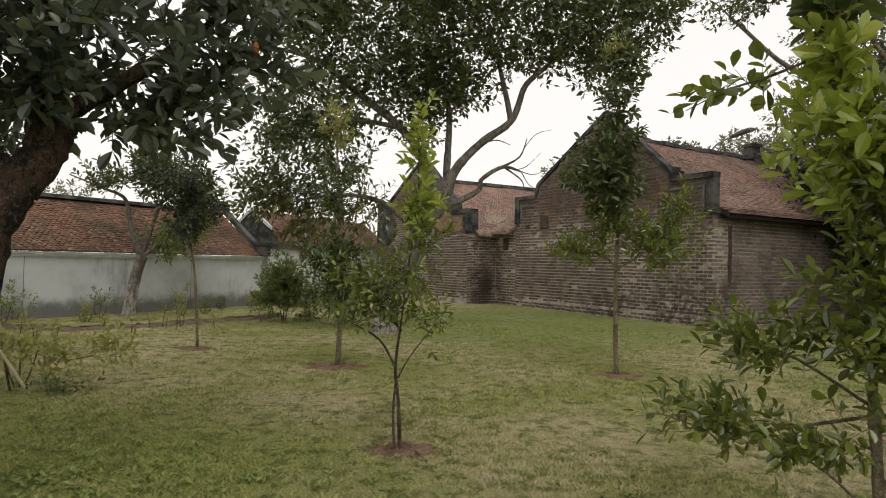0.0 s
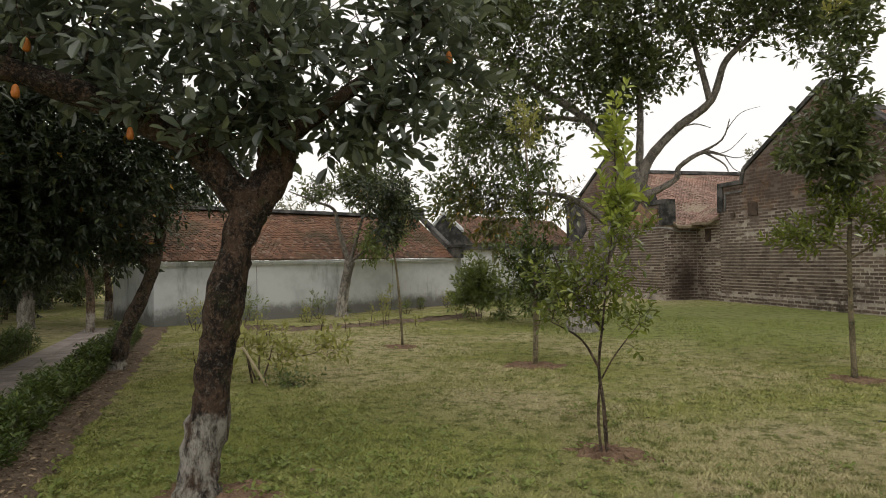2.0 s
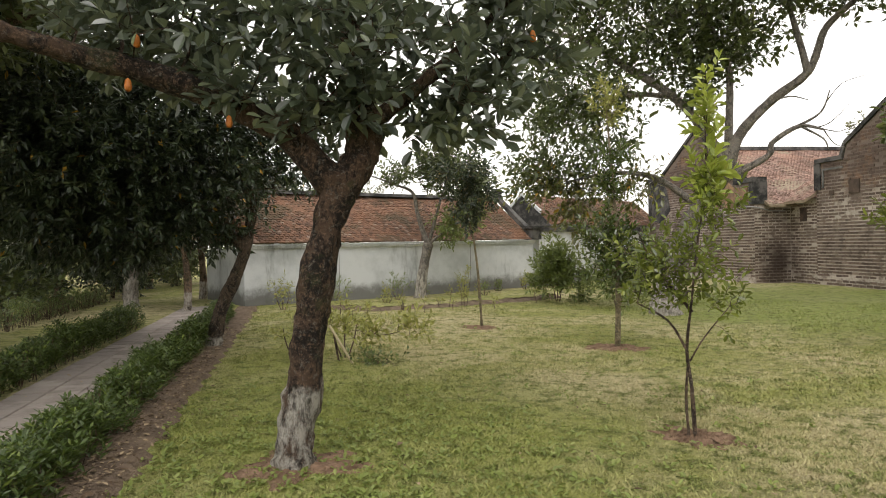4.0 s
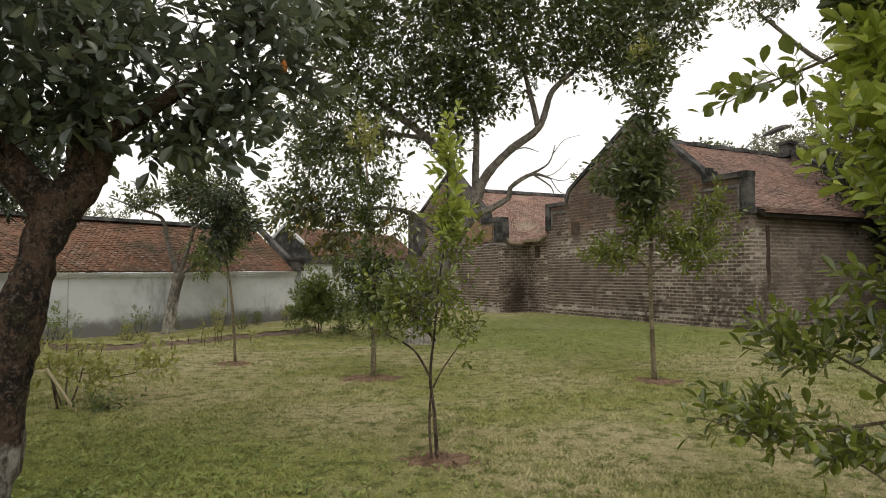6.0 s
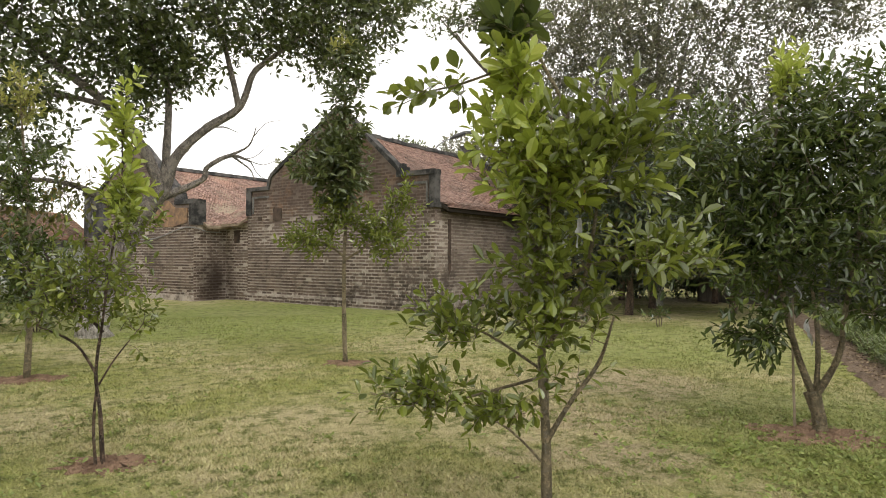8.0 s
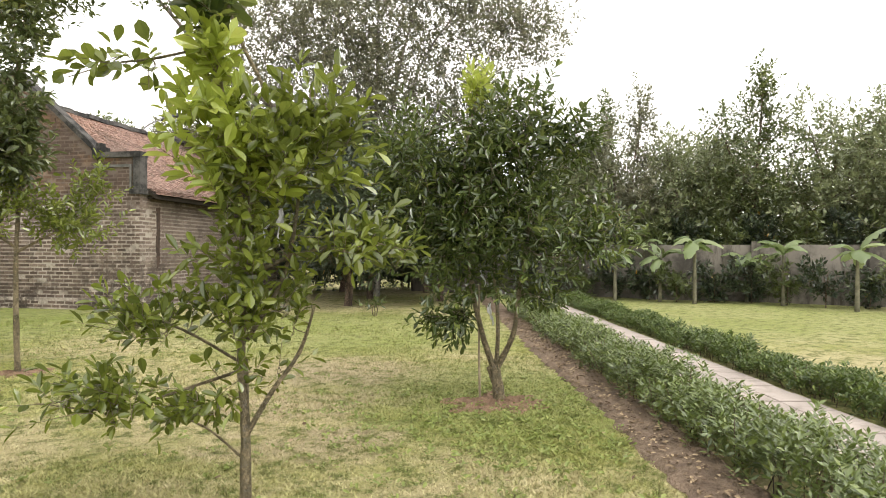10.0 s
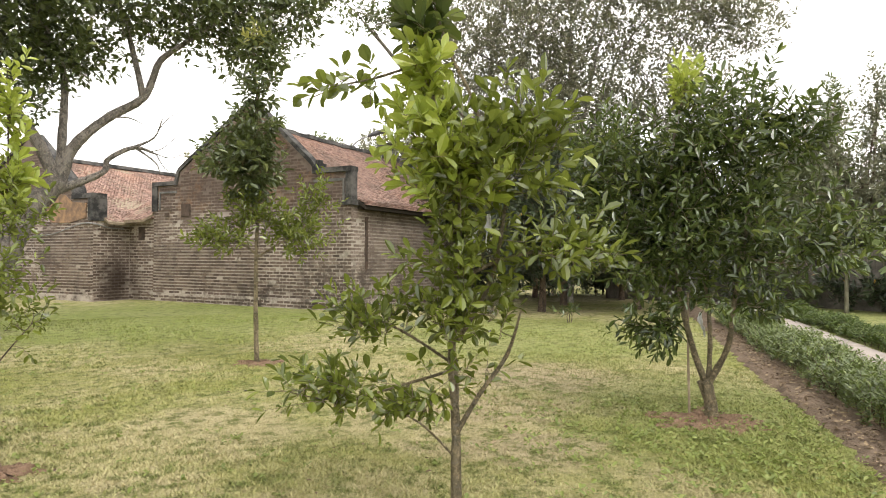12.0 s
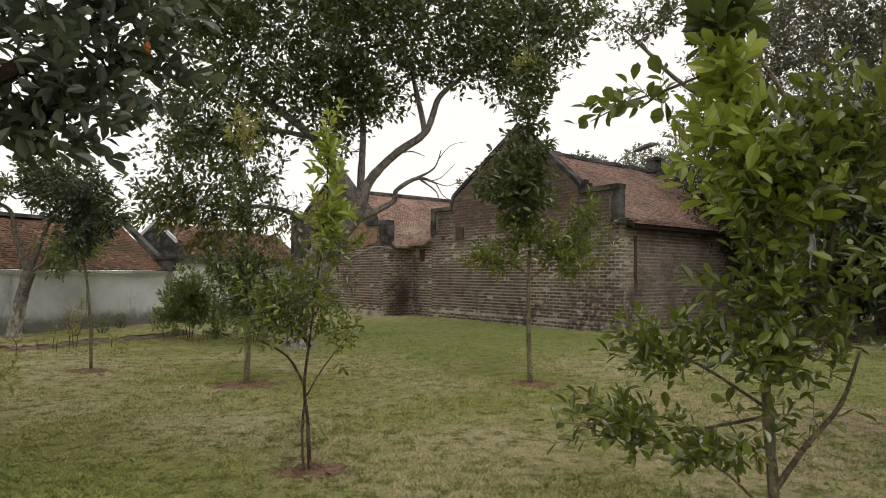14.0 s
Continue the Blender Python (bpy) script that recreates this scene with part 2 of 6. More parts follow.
METAL_DARK = plain("dark_painted_metal", (0.10, 0.10, 0.10), (0.06, 0.06, 0.06), 8, 0.5, 50)
GREY_METAL = plain("galvanised_metal", (0.30, 0.30, 0.29), (0.22, 0.22, 0.21), 8, 0.5, 50)
ORANGE = plain("ripe_fruit_skin", (0.46, 0.15, 0.02), (0.26, 0.08, 0.012), 20, 0.45, 90)
DARK_HOLE = plain("sooty_recess", (0.03, 0.025, 0.02), (0.05, 0.04, 0.03), 6, 1.0, 30)
# brown that stands in for the darkness inside wall recesses
NICHE = plain("dark_recess_brown", (0.06, 0.045, 0.036), (0.15, 0.105, 0.08), 5, 1.0, 30)
BARK = bark_mat("brown_bark", (0.055, 0.04, 0.03), (0.17, 0.12, 0.085))
BARK_WASHED = bark_mat("lime_washed_bark", (0.016, 0.011, 0.008), (0.10, 0.062, 0.04), 0.54)
BARK_DARK = bark_mat("dark_damp_bark", (0.03, 0.022, 0.017), (0.10, 0.072, 0.05), 0.2)
BARK_WASHED_LOW = bark_mat("lime_washed_bark_low", (0.07, 0.05, 0.035), (0.22, 0.15, 0.10), 0.5)
BARK_GREY = bark_mat("grey_bark", (0.125, 0.112, 0.10), (0.27, 0.245, 0.215), 0.8, (0.10, 0.10, 0.07), (0.58, 0.54, 0.47))
BARK_GREEN = bark_mat("greenish_young_bark", (0.15, 0.125, 0.075), (0.27, 0.225, 0.14))
L_CITRUS = leaf_mat("citrus_leaf", (0.025, 0.042, 0.010), (0.070, 0.102, 0.023), (0.22, 0.26, 0.06), 0.25, 0.2)
L_YOUNG = leaf_mat("young_citrus_leaf", (0.19, 0.25, 0.028), (0.34, 0.41, 0.05), (0.52, 0.55, 0.14), 0.3, 0.38)
L_DARK = leaf_mat("dark_evergreen_leaf", (0.012, 0.021, 0.010), (0.036, 0.053, 0.024), (0.115, 0.14, 0.06), 0.36, 0.14, 0.006, 0.55)
L_FRUIT = leaf_mat("thick_glossy_leaf", (0.033, 0.05, 0.031), (0.092, 0.114, 0.074), (0.20, 0.23, 0.12), 0.32, 0.28)
L_WEED = leaf_mat("lawn_weed_leaf", (0.14, 0.18, 0.04), (0.235, 0.285, 0.065), (0.34, 0.37, 0.12), 0.45, 0.3, 0, 0.5)
L_MID = leaf_mat("olive_leaf", (0.036, 0.052, 0.015), (0.085, 0.112, 0.032), (0.20, 0.225, 0.07), 0.3, 0.3)
L_OLIVE = leaf_mat("yellowing_olive_leaf", (0.05, 0.06, 0.014), (0.125, 0.135, 0.03), (0.26, 0.24, 0.06), 0.35, 0.35, 0.06)
L_POMELO = leaf_mat("pomelo_leaf", (0.045, 0.065, 0.010), (0.155, 0.19, 0.026), (0.27, 0.31, 0.06), 0.25, 0.3)
L_GREY = leaf_mat("grey_green_leaf", (0.082, 0.088, 0.048), (0.165, 0.17, 0.098), (0.30, 0.29, 0.18), 0.35, 0.36)
L_BANANA = leaf_mat("banana_leaf", (0.10, 0.15, 0.045), (0.18, 0.24, 0.085), (0.30, 0.35, 0.15), 0.4, 0.4)
L_HEDGE = leaf_mat("hedge_leaf", (0.05, 0.078, 0.016), (0.118, 0.163, 0.033), (0.24, 0.285, 0.075), 0.35, 0.27)
L_FAR = leaf_mat("pale_orchard_leaf", (0.085, 0.105, 0.042), (0.18, 0.21, 0.09), (0.31, 0.33, 0.17), 0.35, 0.36)
# darker copy of hedge_leaf, with the shade under the trees put into its colour
L_HEDGE_SHADE = leaf_mat("shaded_hedge_leaf", (0.03, 0.055, 0.010), (0.08, 0.122, 0.022), (0.20, 0.25, 0.05), 0.4, 0.25, 0, 0.55)
L_LIGHT = leaf_mat("light_citrus_leaf", (0.058, 0.08, 0.012), (0.15, 0.185, 0.027), (0.31, 0.35, 0.07), 0.27, 0.3)
L_SHRUB = leaf_mat("fresh_shrub_leaf", (0.09, 0.13, 0.03), (0.17, 0.22, 0.05), (0.30, 0.34, 0.10), 0.35, 0.35)
L_YELLOW = leaf_mat("yellowish_leaf", (0.18, 0.20, 0.035), (0.32, 0.33, 0.07), (0.46, 0.43, 0.14), 0.45, 0.42)


# ---- mesh helpers ----
def mesh_from(name, verts, faces, material, smooth=False):
    me = bpy.data.meshes.new(name)
    me.from_pydata([tuple(v) for v in verts] if not isinstance(verts, np.ndarray) else verts.tolist(), [], faces if not isinstance(faces, np.ndarray) else faces.tolist())
    me.materials.append(material)
    if smooth:
        me.shade_smooth()
    return me


def thing(name, at, label, category, group="", kind=""):
    ob = new(name)
    ob.location = at
    ob.empty_display_size = 0.2
    tagged(ob, label, category, group, kind)
    return ob


def under(ob, parent):
    """Parent ob (built in world coordinates) under parent."""
    base = Vector((0, 0, 0))
    p = parent
    while p is not None:
        base += p.location
        p = p.parent
    ob.parent = parent
    ob.location = ob.location - base
    return ob


def piece(name, verts, faces, material, parent=None, label="", smooth=False):
    ob = new(name, mesh_from(name, verts, faces, material, smooth))
    if parent is not None:
        under(ob, parent)
    if label:
        tagged(ob, label)
    return ob


def solid(outline, depth):
    """A prism: an outline of 3D points pushed along the vector depth."""
    n = len(outline)
    a = [Vector(p) for p in outline]
    b = [p + Vector(depth) for p in a]
    faces = [tuple(range(n)), tuple(range(2 * n - 1, n - 1, -1))]
    faces += [(i, i + n, (i + 1) % n + n, (i + 1) % n) for i in range(n)]
    return a + b, faces


def join(*bits):
    verts, faces = [], []
    for v, f in bits:
        k = len(verts)
        verts += [tuple(p) for p in v]
        faces += [tuple(i + k for i in q) for q in f]
    return verts, faces


def tube(points, radii, sides=8, rough=0.0, seed=0):
    """A tapered, slightly knotty tube through the points."""
    rnd = random.Random(seed)
    pts = [Vector(p) for p in points]
    # finer steps along a smooth line
    fine, rad = [], []
    for i in range(len(pts) - 1):
        p0, p1, p2, p3 = pts[max(i - 1, 0)], pts[i], pts[i + 1], pts[min(i + 2, len(pts) - 1)]
        steps = 9 if sides > 12 else 4
        for s in range(steps):
            u = s / steps
            fine.append(0.5 * (2 * p1 + (p2 - p0) * u + (2 * p0 - 5 * p1 + 4 * p2 - p3) * u * u + (3 * p1 - p0 - 3 * p2 + p3) * u ** 3))
            rad.append(radii[i] * (1 - u) + radii[i + 1] * u)
    fine.append(pts[-1])
    rad.append(radii[-1])
    verts, faces = [], []
    for i, p in enumerate(fine):
        d = (fine[min(i + 1, len(fine) - 1)] - fine[max(i - 1, 0)]).normalized()
        side = d.cross(Vector((0.31, 0.95, 0.05))).normalized()
        up = side.cross(d)
        for s in range(sides):
            a = 2 * math.pi * s / sides
            way = side * math.cos(a) + up * math.sin(a)
            q = (p + way * rad[i])
            r = rad[i] * (1 + rough * (1.6 * noise.noise(q * (0.9 / rad[i] ** 0.5)) + 0.9 * noise.noise(q * (3.2 / rad[i] ** 0.5)) + 0.6 * noise.noise(q * (7.5 / rad[i] ** 0.5)) + 0.25 * rnd.uniform(-1, 1)))
            verts.append(p + way * r)
        if i:
            for s in range(sides):
                faces.append(((i - 1) * sides + s, (i - 1) * sides + (s + 1) % sides, i * sides + (s + 1) % sides, i * sides + s))
    faces.append(tuple(range(sides - 1, -1, -1)))
    faces.append(tuple(range(len(verts) - sides, len(verts))))
    return verts, faces


def unit(a):
    return a / np.maximum(np.linalg.norm(a, axis=-1, keepdims=True), 1e-9)


def leaf_arrays(base, along, flat, length, width, rounded=True):
    """Vertices and faces of many leaves: where they start, their way, their upper side, and their sizes."""
    along = unit(along)
    side = unit(np.cross(along, flat))
    up = np.cross(side, along)
    L, W = length[:, None], width[:, None]
    if rounded:
        rim = ((0.22, 0.27, 0.10), (0.50, 0.48, 0.15), (0.80, 0.40, 0.06))
        right = [base + along * L * a + side * W * b + up * W * c for a, b, c in rim]
        left = [base + along * L * a - side * W * b + up * W * c for a, b, c in rim]
        v = np.stack([base, *right, base + along * L - up * L * 0.08, *left[::-1]], 1)
        f = np.array([[0, 1, 2, 3, 4], [0, 4, 5, 6, 7]])
        m = 8
    else:
        v = np.stack([base, base + along * L * 0.5 + side * W * 0.5, base + along * L - up * L * 0.08, base + along * L * 0.5 - side * W * 0.5], 1)
        f = np.array([[0, 1, 2, 3]])
        m = 4
    n = len(base)
    return v.reshape(-1, 3), (f[None] + m * np.arange(n)[:, None, None]).reshape(-1, f.shape[1])


def crown_arrays(rng, blobs, clusters, per, size, twig=0.25, droop=0.0, slim=0.45, rounded=True, shell=2.0, heart=None):
    """Leaf sprays filling ellipsoids (x, y, z, across, high[, weight]). Gives leaf arrays and the twigs that carry them."""
    blobs = [b if len(b) > 5 else (*b, 1.0) for b in blobs]
    w = np.array([b[3] * b[3] * b[4] * b[5] for b in blobs]) ** 0.8
    pick = rng.choice(len(blobs), clusters, p=w / w.sum())
    B = np.array(blobs)[pick]
    d = unit(rng.normal(size=(clusters, 3)))
    r = rng.random(clusters) ** (1 / shell)
    r *= 1 + 0.22 * rng.normal(size=clusters).clip(-1, 1)
    c = B[:, :3] + d * r[:, None] * B[:, [3, 3, 4]]
    core = np.array(heart) if heart is not None else np.array([B[:, 0].mean(), B[:, 1].mean(), B[:, 2].min()])
    out = unit(0.6 * d + 0.5 * unit(c - core) + 0.35 * rng.normal(size=(clusters, 3)) + np.array([0, 0, 0.25 - droop]))
    tw = twig * rng.uniform(0.6, 1.3, clusters)
    k = np.tile(np.arange(per), clusters)
    o, cc, tt = np.repeat(out, per, 0), np.repeat(c, per, 0), np.repeat(tw, per)
    u = (k + rng.uniform(0, 1, len(k))) / per
    base = cc + o * (tt * (u - 0.5))[:, None]
    a = k * 2.4 + np.repeat(rng.uniform(0, 6.28, clusters), per)
    s1 = unit(np.cross(o, np.array([0.2, 0.1, 1.0])))
    s2 = np.cross(o, s1)
    spread = (s1 * np.cos(a)[:, None] + s2 * np.sin(a)[:, None])
    along = unit(spread * (1.15 - 0.6 * u)[:, None] + o * (0.3 + 0.6 * u)[:, None] + np.array([0, 0, -droop]) + 0.2 * rng.normal(size=o.shape))
    flat = unit(np.array([0, 0, 1.0]) + 0.55 * rng.normal(size=o.shape))
    L = size * rng.uniform(0.65, 1.2, len(k))
    return leaf_arrays(base, along, flat, L, L * slim * rng.uniform(0.85, 1.15, len(k)), rounded), (c - out * tw[:, None] * 0.5, c + out * tw[:, None] * 0.4)


def twig_arrays(starts, ends, r0, r1):
    """Three-sided twigs."""
    d = unit(ends - starts)
    s = unit(np.cross(d, np.array([0.3, 0.9, 0.2])))
    t = np.cross(d, s)
    ring = []
    for p, r in ((starts, r0), (ends, r1)):
        for a in (0, 2.094, 4.189):
            ring.append(p + (s * math.cos(a) + t * math.sin(a)) * r)
    v = np.stack(ring, 1).reshape(-1, 3)
    f = np.array([[0, 1, 4, 3], [1, 2, 5, 4], [2, 0, 3, 5]])
    return v, (f[None] + 6 * np.arange(len(starts))[:, None, None]).reshape(-1, 4)


def branch_arrays(rng, skeleton, s, e, r):
    """Branchlets that grow from the limbs, each spray from the nearest one that is carried already."""
    n = len(s)
    gap = np.linalg.norm(s[:, None] - skeleton[None], axis=2) + 0.6 * np.maximum(0, skeleton[None, :, 2] - s[:, None, 2])
    best = gap.min(1)
    root = skeleton[gap.argmin(1)]
    parent = np.full(n, -1)
    length = np.zeros(n)
    reach = best.copy()
    left = np.ones(n, bool)
    order = []
    for _ in range(n):
        i = int(np.where(left, reach, 1e9).argmin())
        left[i] = False
        order.append(i)
        p = root[i] if parent[i] < 0 else s[parent[i]]
        length[i] = (0 if parent[i] < 0 else length[parent[i]]) + np.linalg.norm(s[i] - p)
        d = np.linalg.norm(s - s[i], axis=1) + 0.3 * length[i]
        better = left & (d < reach)
        reach[better], parent[better] = d[better], i
    count = np.ones(n)
    for i in reversed(order):
        if parent[i] >= 0:
            count[parent[i]] += count[i]
    start = np.where((parent >= 0)[:, None], s[parent], root)
    rad = (r * 0.5 * count ** 0.4).clip(r * 0.45, r * 3)[:, None]
    bend = (start + s) / 2 + rng.normal(size=s.shape) * 0.06 * np.linalg.norm(s - start, axis=1)[:, None]
    bits = [twig_arrays(start, bend, rad, rad * 0.92), twig_arrays(bend, s, rad * 0.92, rad * 0.8), twig_arrays(s, e, np.full((n, 1), r * 0.5), np.full((n, 1), r * 0.25))]
    v = np.concatenate([b[0] for b in bits])
    f = np.concatenate([b[1] + k * 6 * n for k, b in enumerate(bits)])
    return v, f


def lone_leaves(sets, material, parent):
    """Leaves as objects of their own, all on one mesh: each set holds the eight rim points from the stalk round."""
    rim = [(0.27, 0.22, 0.10), (0.48, 0.50, 0.15), (0.40, 0.80, 0.06)]
    base = [(0, 0, 0)] + rim + [(0, 1, -0.16)] + [(-x, y, z) for x, y, z in rim[::-1]]
    me = mesh_from("leaf", base, [(0, 1, 2, 3, 4), (0, 4, 5, 6, 7)], material)
    for q in sets:
        side = Vector(q[2] - q[6]) / 0.96
        w = side.length
        mid = (Vector(q[2]) + Vector(q[6])) / 2 - Vector(q[0])
        up = (side.cross(mid)).normalized() * w
        along = (mid - up * 0.15) / 0.5
        ob = new("leaf", me)
        m = Matrix((side, along, up)).transposed().to_4x4()
        m.translation = Vector(q[0])
        ob.matrix_world = m
        under(ob, parent)


def tree(name, label, category, base, trunk, limbs, crowns, bark, seed, group="", twig_mat=None, bark_rough=0.12, r_twig=0.006, singles=0, singles_of=()):
    """trunk and limbs: (points, radii). crowns: (part name, leaf material, keyword arguments of crown_arrays)."""
    rng = np.random.default_rng(seed)
    t = thing(name, base, label, category, group)
    trunk_ob = piece("trunk", *tube(*trunk, 26 if trunk[1][0] > 0.1 else 10, bark_rough, seed), bark, t, smooth=True)
    skeleton = []
    for i, (p, r) in enumerate([trunk] + limbs):
        if i:
            piece("limb", *tube(p, r, 14 if r[0] > 0.08 else 7, bark_rough * 0.8, seed + i), bark, t, smooth=True)
        p = np.array(p, float)
        for j in range(len(p) - 1):
            for q in np.linspace(0, 1, 6):
                skeleton.append(p[j] * (1 - q) + p[j + 1] * q)
    skeleton = np.array(skeleton)
    for part_name, material, kw in crowns:
        (v, f), (s, e) = crown_arrays(rng, **kw)
        single = singles if part_name in singles_of else 0
        if single:
            k = len(v) // len(s) // kw["per"]
            m = single * k
            crown = piece(part_name, v[m:], f[single * 2:] - m, material, t)
            lone_leaves(v[:m].reshape(single, k, 3), material, crown)
        else:
            crown = piece(part_name, v, f, material, t)
        tagged(crown, kind="stuff")
        # in dense crowns only some of the twigs show
        step = min(4, 1 + len(s) // 450)
        v, f = branch_arrays(rng, skeleton, s[::step], e[::step], r_twig)
        tagged(piece("twigwork", v, f, twig_mat or bark, crown), kind="stuff")
    return t


def patch(name, x, y, rx, ry, z, material, label, category, seed, turn=0.0, rough=0.6, kind=""):
    """A low irregular mound of soil."""
    rnd = random.Random(seed)
    verts, faces, n, rings = [(x, y, z + 0.035)], [], 48, 9
    wob = [1 + rnd.uniform(-rough, rough) for _ in range(n)]
    wob = [(wob[i - 1] + 2 * wob[i] + wob[(i + 1) % n]) / 4 for i in range(n)]
    for k in range(1, rings + 1):
        q = k / rings
        for i in range(n):
            a = 2 * math.pi * i / n
            px, py = rx * q * wob[i] * math.cos(a), ry * q * wob[i] * math.sin(a)
            c, s = math.cos(turn), math.sin(turn)
            h = 0.035 * (1 - q * q) + rnd.uniform(-0.012, 0.024) * (k < rings) - (0.03 if k == rings else 0)
            verts.append((x + px * c - py * s, y + px * s + py * c, z + h))
    for i in range(n):
        faces.append((0, 1 + i, 1 + (i + 1) % n))
    for k in range(rings - 1):
        for i in range(n):
            a, b = 1 + k * n, 1 + (k + 1) * n
            faces.append((a + i, b + i, b + (i + 1) % n, a + (i + 1) % n))
    ob = piece(name, verts, faces, material, None, smooth=True)
    return tagged(ob, label, category, kind=kind)


# ---- ground ----
def ground_height(x, y):
    return 0.03 * noise.noise(Vector((x * 0.35, y * 0.35, 0.3))) - 0.01


GRID = sorted({-900.0, -500.0, -250.0, -120.0, -80.0, -60.0, -45.0, -35.0, 900.0, 500.0, 250.0, 120.0, 80.0, 60.0, 45.0, 35.0} | {i * 0.5 for i in range(-56, 57)})
verts, faces = [], []
for j, y in enumerate(GRID):
    for i, x in enumerate(GRID):
        verts.append((x, y, ground_height(x, y)))
        if i and j:
            a, w = j * len(GRID) + i, len(GRID)
            faces.append((a - w - 1, a - w, a, a - 1))
ground = piece("ground", verts, faces, LAWN, None, smooth=True)
tagged(ground, "patchy green and straw-coloured lawn with bare spots", "lawn", kind="structure")


# ---- buildings ----
class Plan:
    """A house's own directions: u along its front, w into it."""

    def __init__(self, x, y, ux, uy, flip=1):
        n = math.hypot(ux, uy)
        self.o, self.u = Vector((x, y, 0)), Vector((ux / n, uy / n, 0))
        self.w = Vector((-self.u.y, self.u.x, 0)) * flip

    def at(self, u, w, z):
        return self.o + self.u * u + self.w * w + Vector((0, 0, z))

    def box(self, u0, u1, w0, w1, z0, z1):
        c = [self.at(u0, w0, z0), self.at(u1, w0, z0), self.at(u1, w1, z0), self.at(u0, w1, z0)]
        return solid(c, (0, 0, z1 - z0))


PLASTER_GREY = plain("grey_moulding", (0.10, 0.10, 0.095), (0.24, 0.23, 0.215), 3.0, 0.95, 25)
BRICK_L, BRICK_H, JOINT, BED = 0.235, 0.064, 0.022, 0.035


def lay_bricks(place, length, top, parent, seed, singles=None, start=0.0, foot=0.0, bricks=None):
    """Courses of bricks on a wall face. place(s, z) gives the point on the face and the way out of it. top(s): the wall's height.
    singles: the stretch (s0, s1, z0, z1) whose bricks are objects of their own."""
    rnd = random.Random(seed)
    half = (BRICK_L / 2, 0.02, BRICK_H / 2)
    bits_v, bits_f, single = [], [], []
    z, row = foot + 0.02, 0
    while z < 6.4:
        s = start - (row % 2) * BRICK_L * 0.5
        while s < length:
            a, b = max(s, 0.0), s + BRICK_L
            if length - b < 0.09:
                b = length
            mid = (a + b) / 2
            if b - a > 0.06 and z + BRICK_H < min(top(a + 0.01), top(b - 0.01)) and rnd.random() > 0.006:
                if singles and singles[0] < mid < singles[1] and singles[2] < z < singles[3] and len(single) < 300 and b - a > BRICK_L * 0.98:
                    single.append((mid, z + BRICK_H / 2, rnd.uniform(-0.004, 0.005)))
                else:
                    out = rnd.uniform(0.0, 0.016) if rnd.random() > 0.07 else -0.008
                    dz = rnd.uniform(-0.008, 0.008)
                    q = len(bits_v)
                    for zz in (z + dz, z + BRICK_H + dz):
                        for ss, o in ((a, -0.01), (b, -0.01), (b - 0.006, out), (a + 0.006, out)):
                            p, n = place(ss, zz)
                            bits_v.append(p + n * o)
                    bits_f += [(q + 3, q + 2, q + 6, q + 7), (q, q + 3, q + 7, q + 4), (q + 2, q + 1, q + 5, q + 6), (q + 4, q + 7, q + 6, q + 5), (q, q + 1, q + 2, q + 3)]
            s += BRICK_L + JOINT
        z += BRICK_H + BED
        row += 1
    if bits_v:
        ob = piece("brickwork", bits_v, bits_f, bricks or BRICK, parent)
        tagged(ob, "weathered brown bricks in lime mortar", kind="stuff")
    if single:
        p, n = place(0, 0)
        along = (place(1, 0)[0] - p).normalized()
        x, y, h = BRICK_L / 2, 0.016, BRICK_H / 2
        vs = [along * (i * x) + n * (j * y) + Vector((0, 0, k * h)) for i in (-1, 1) for j in (-1, 1) for k in (-1, 1)]
        fs = [(0, 1, 3, 2), (4, 6, 7, 5), (0, 4, 5, 1), (2, 3, 7, 6), (0, 2, 6, 4), (1, 5, 7, 3)]
        me = mesh_from("brick", vs, fs, bricks or BRICK)
        for s, zz, o in single:
            ob = new("brick", me)
            pt, nn = place(s, zz)
            ob.location = pt + nn * o
            under(ob, parent)


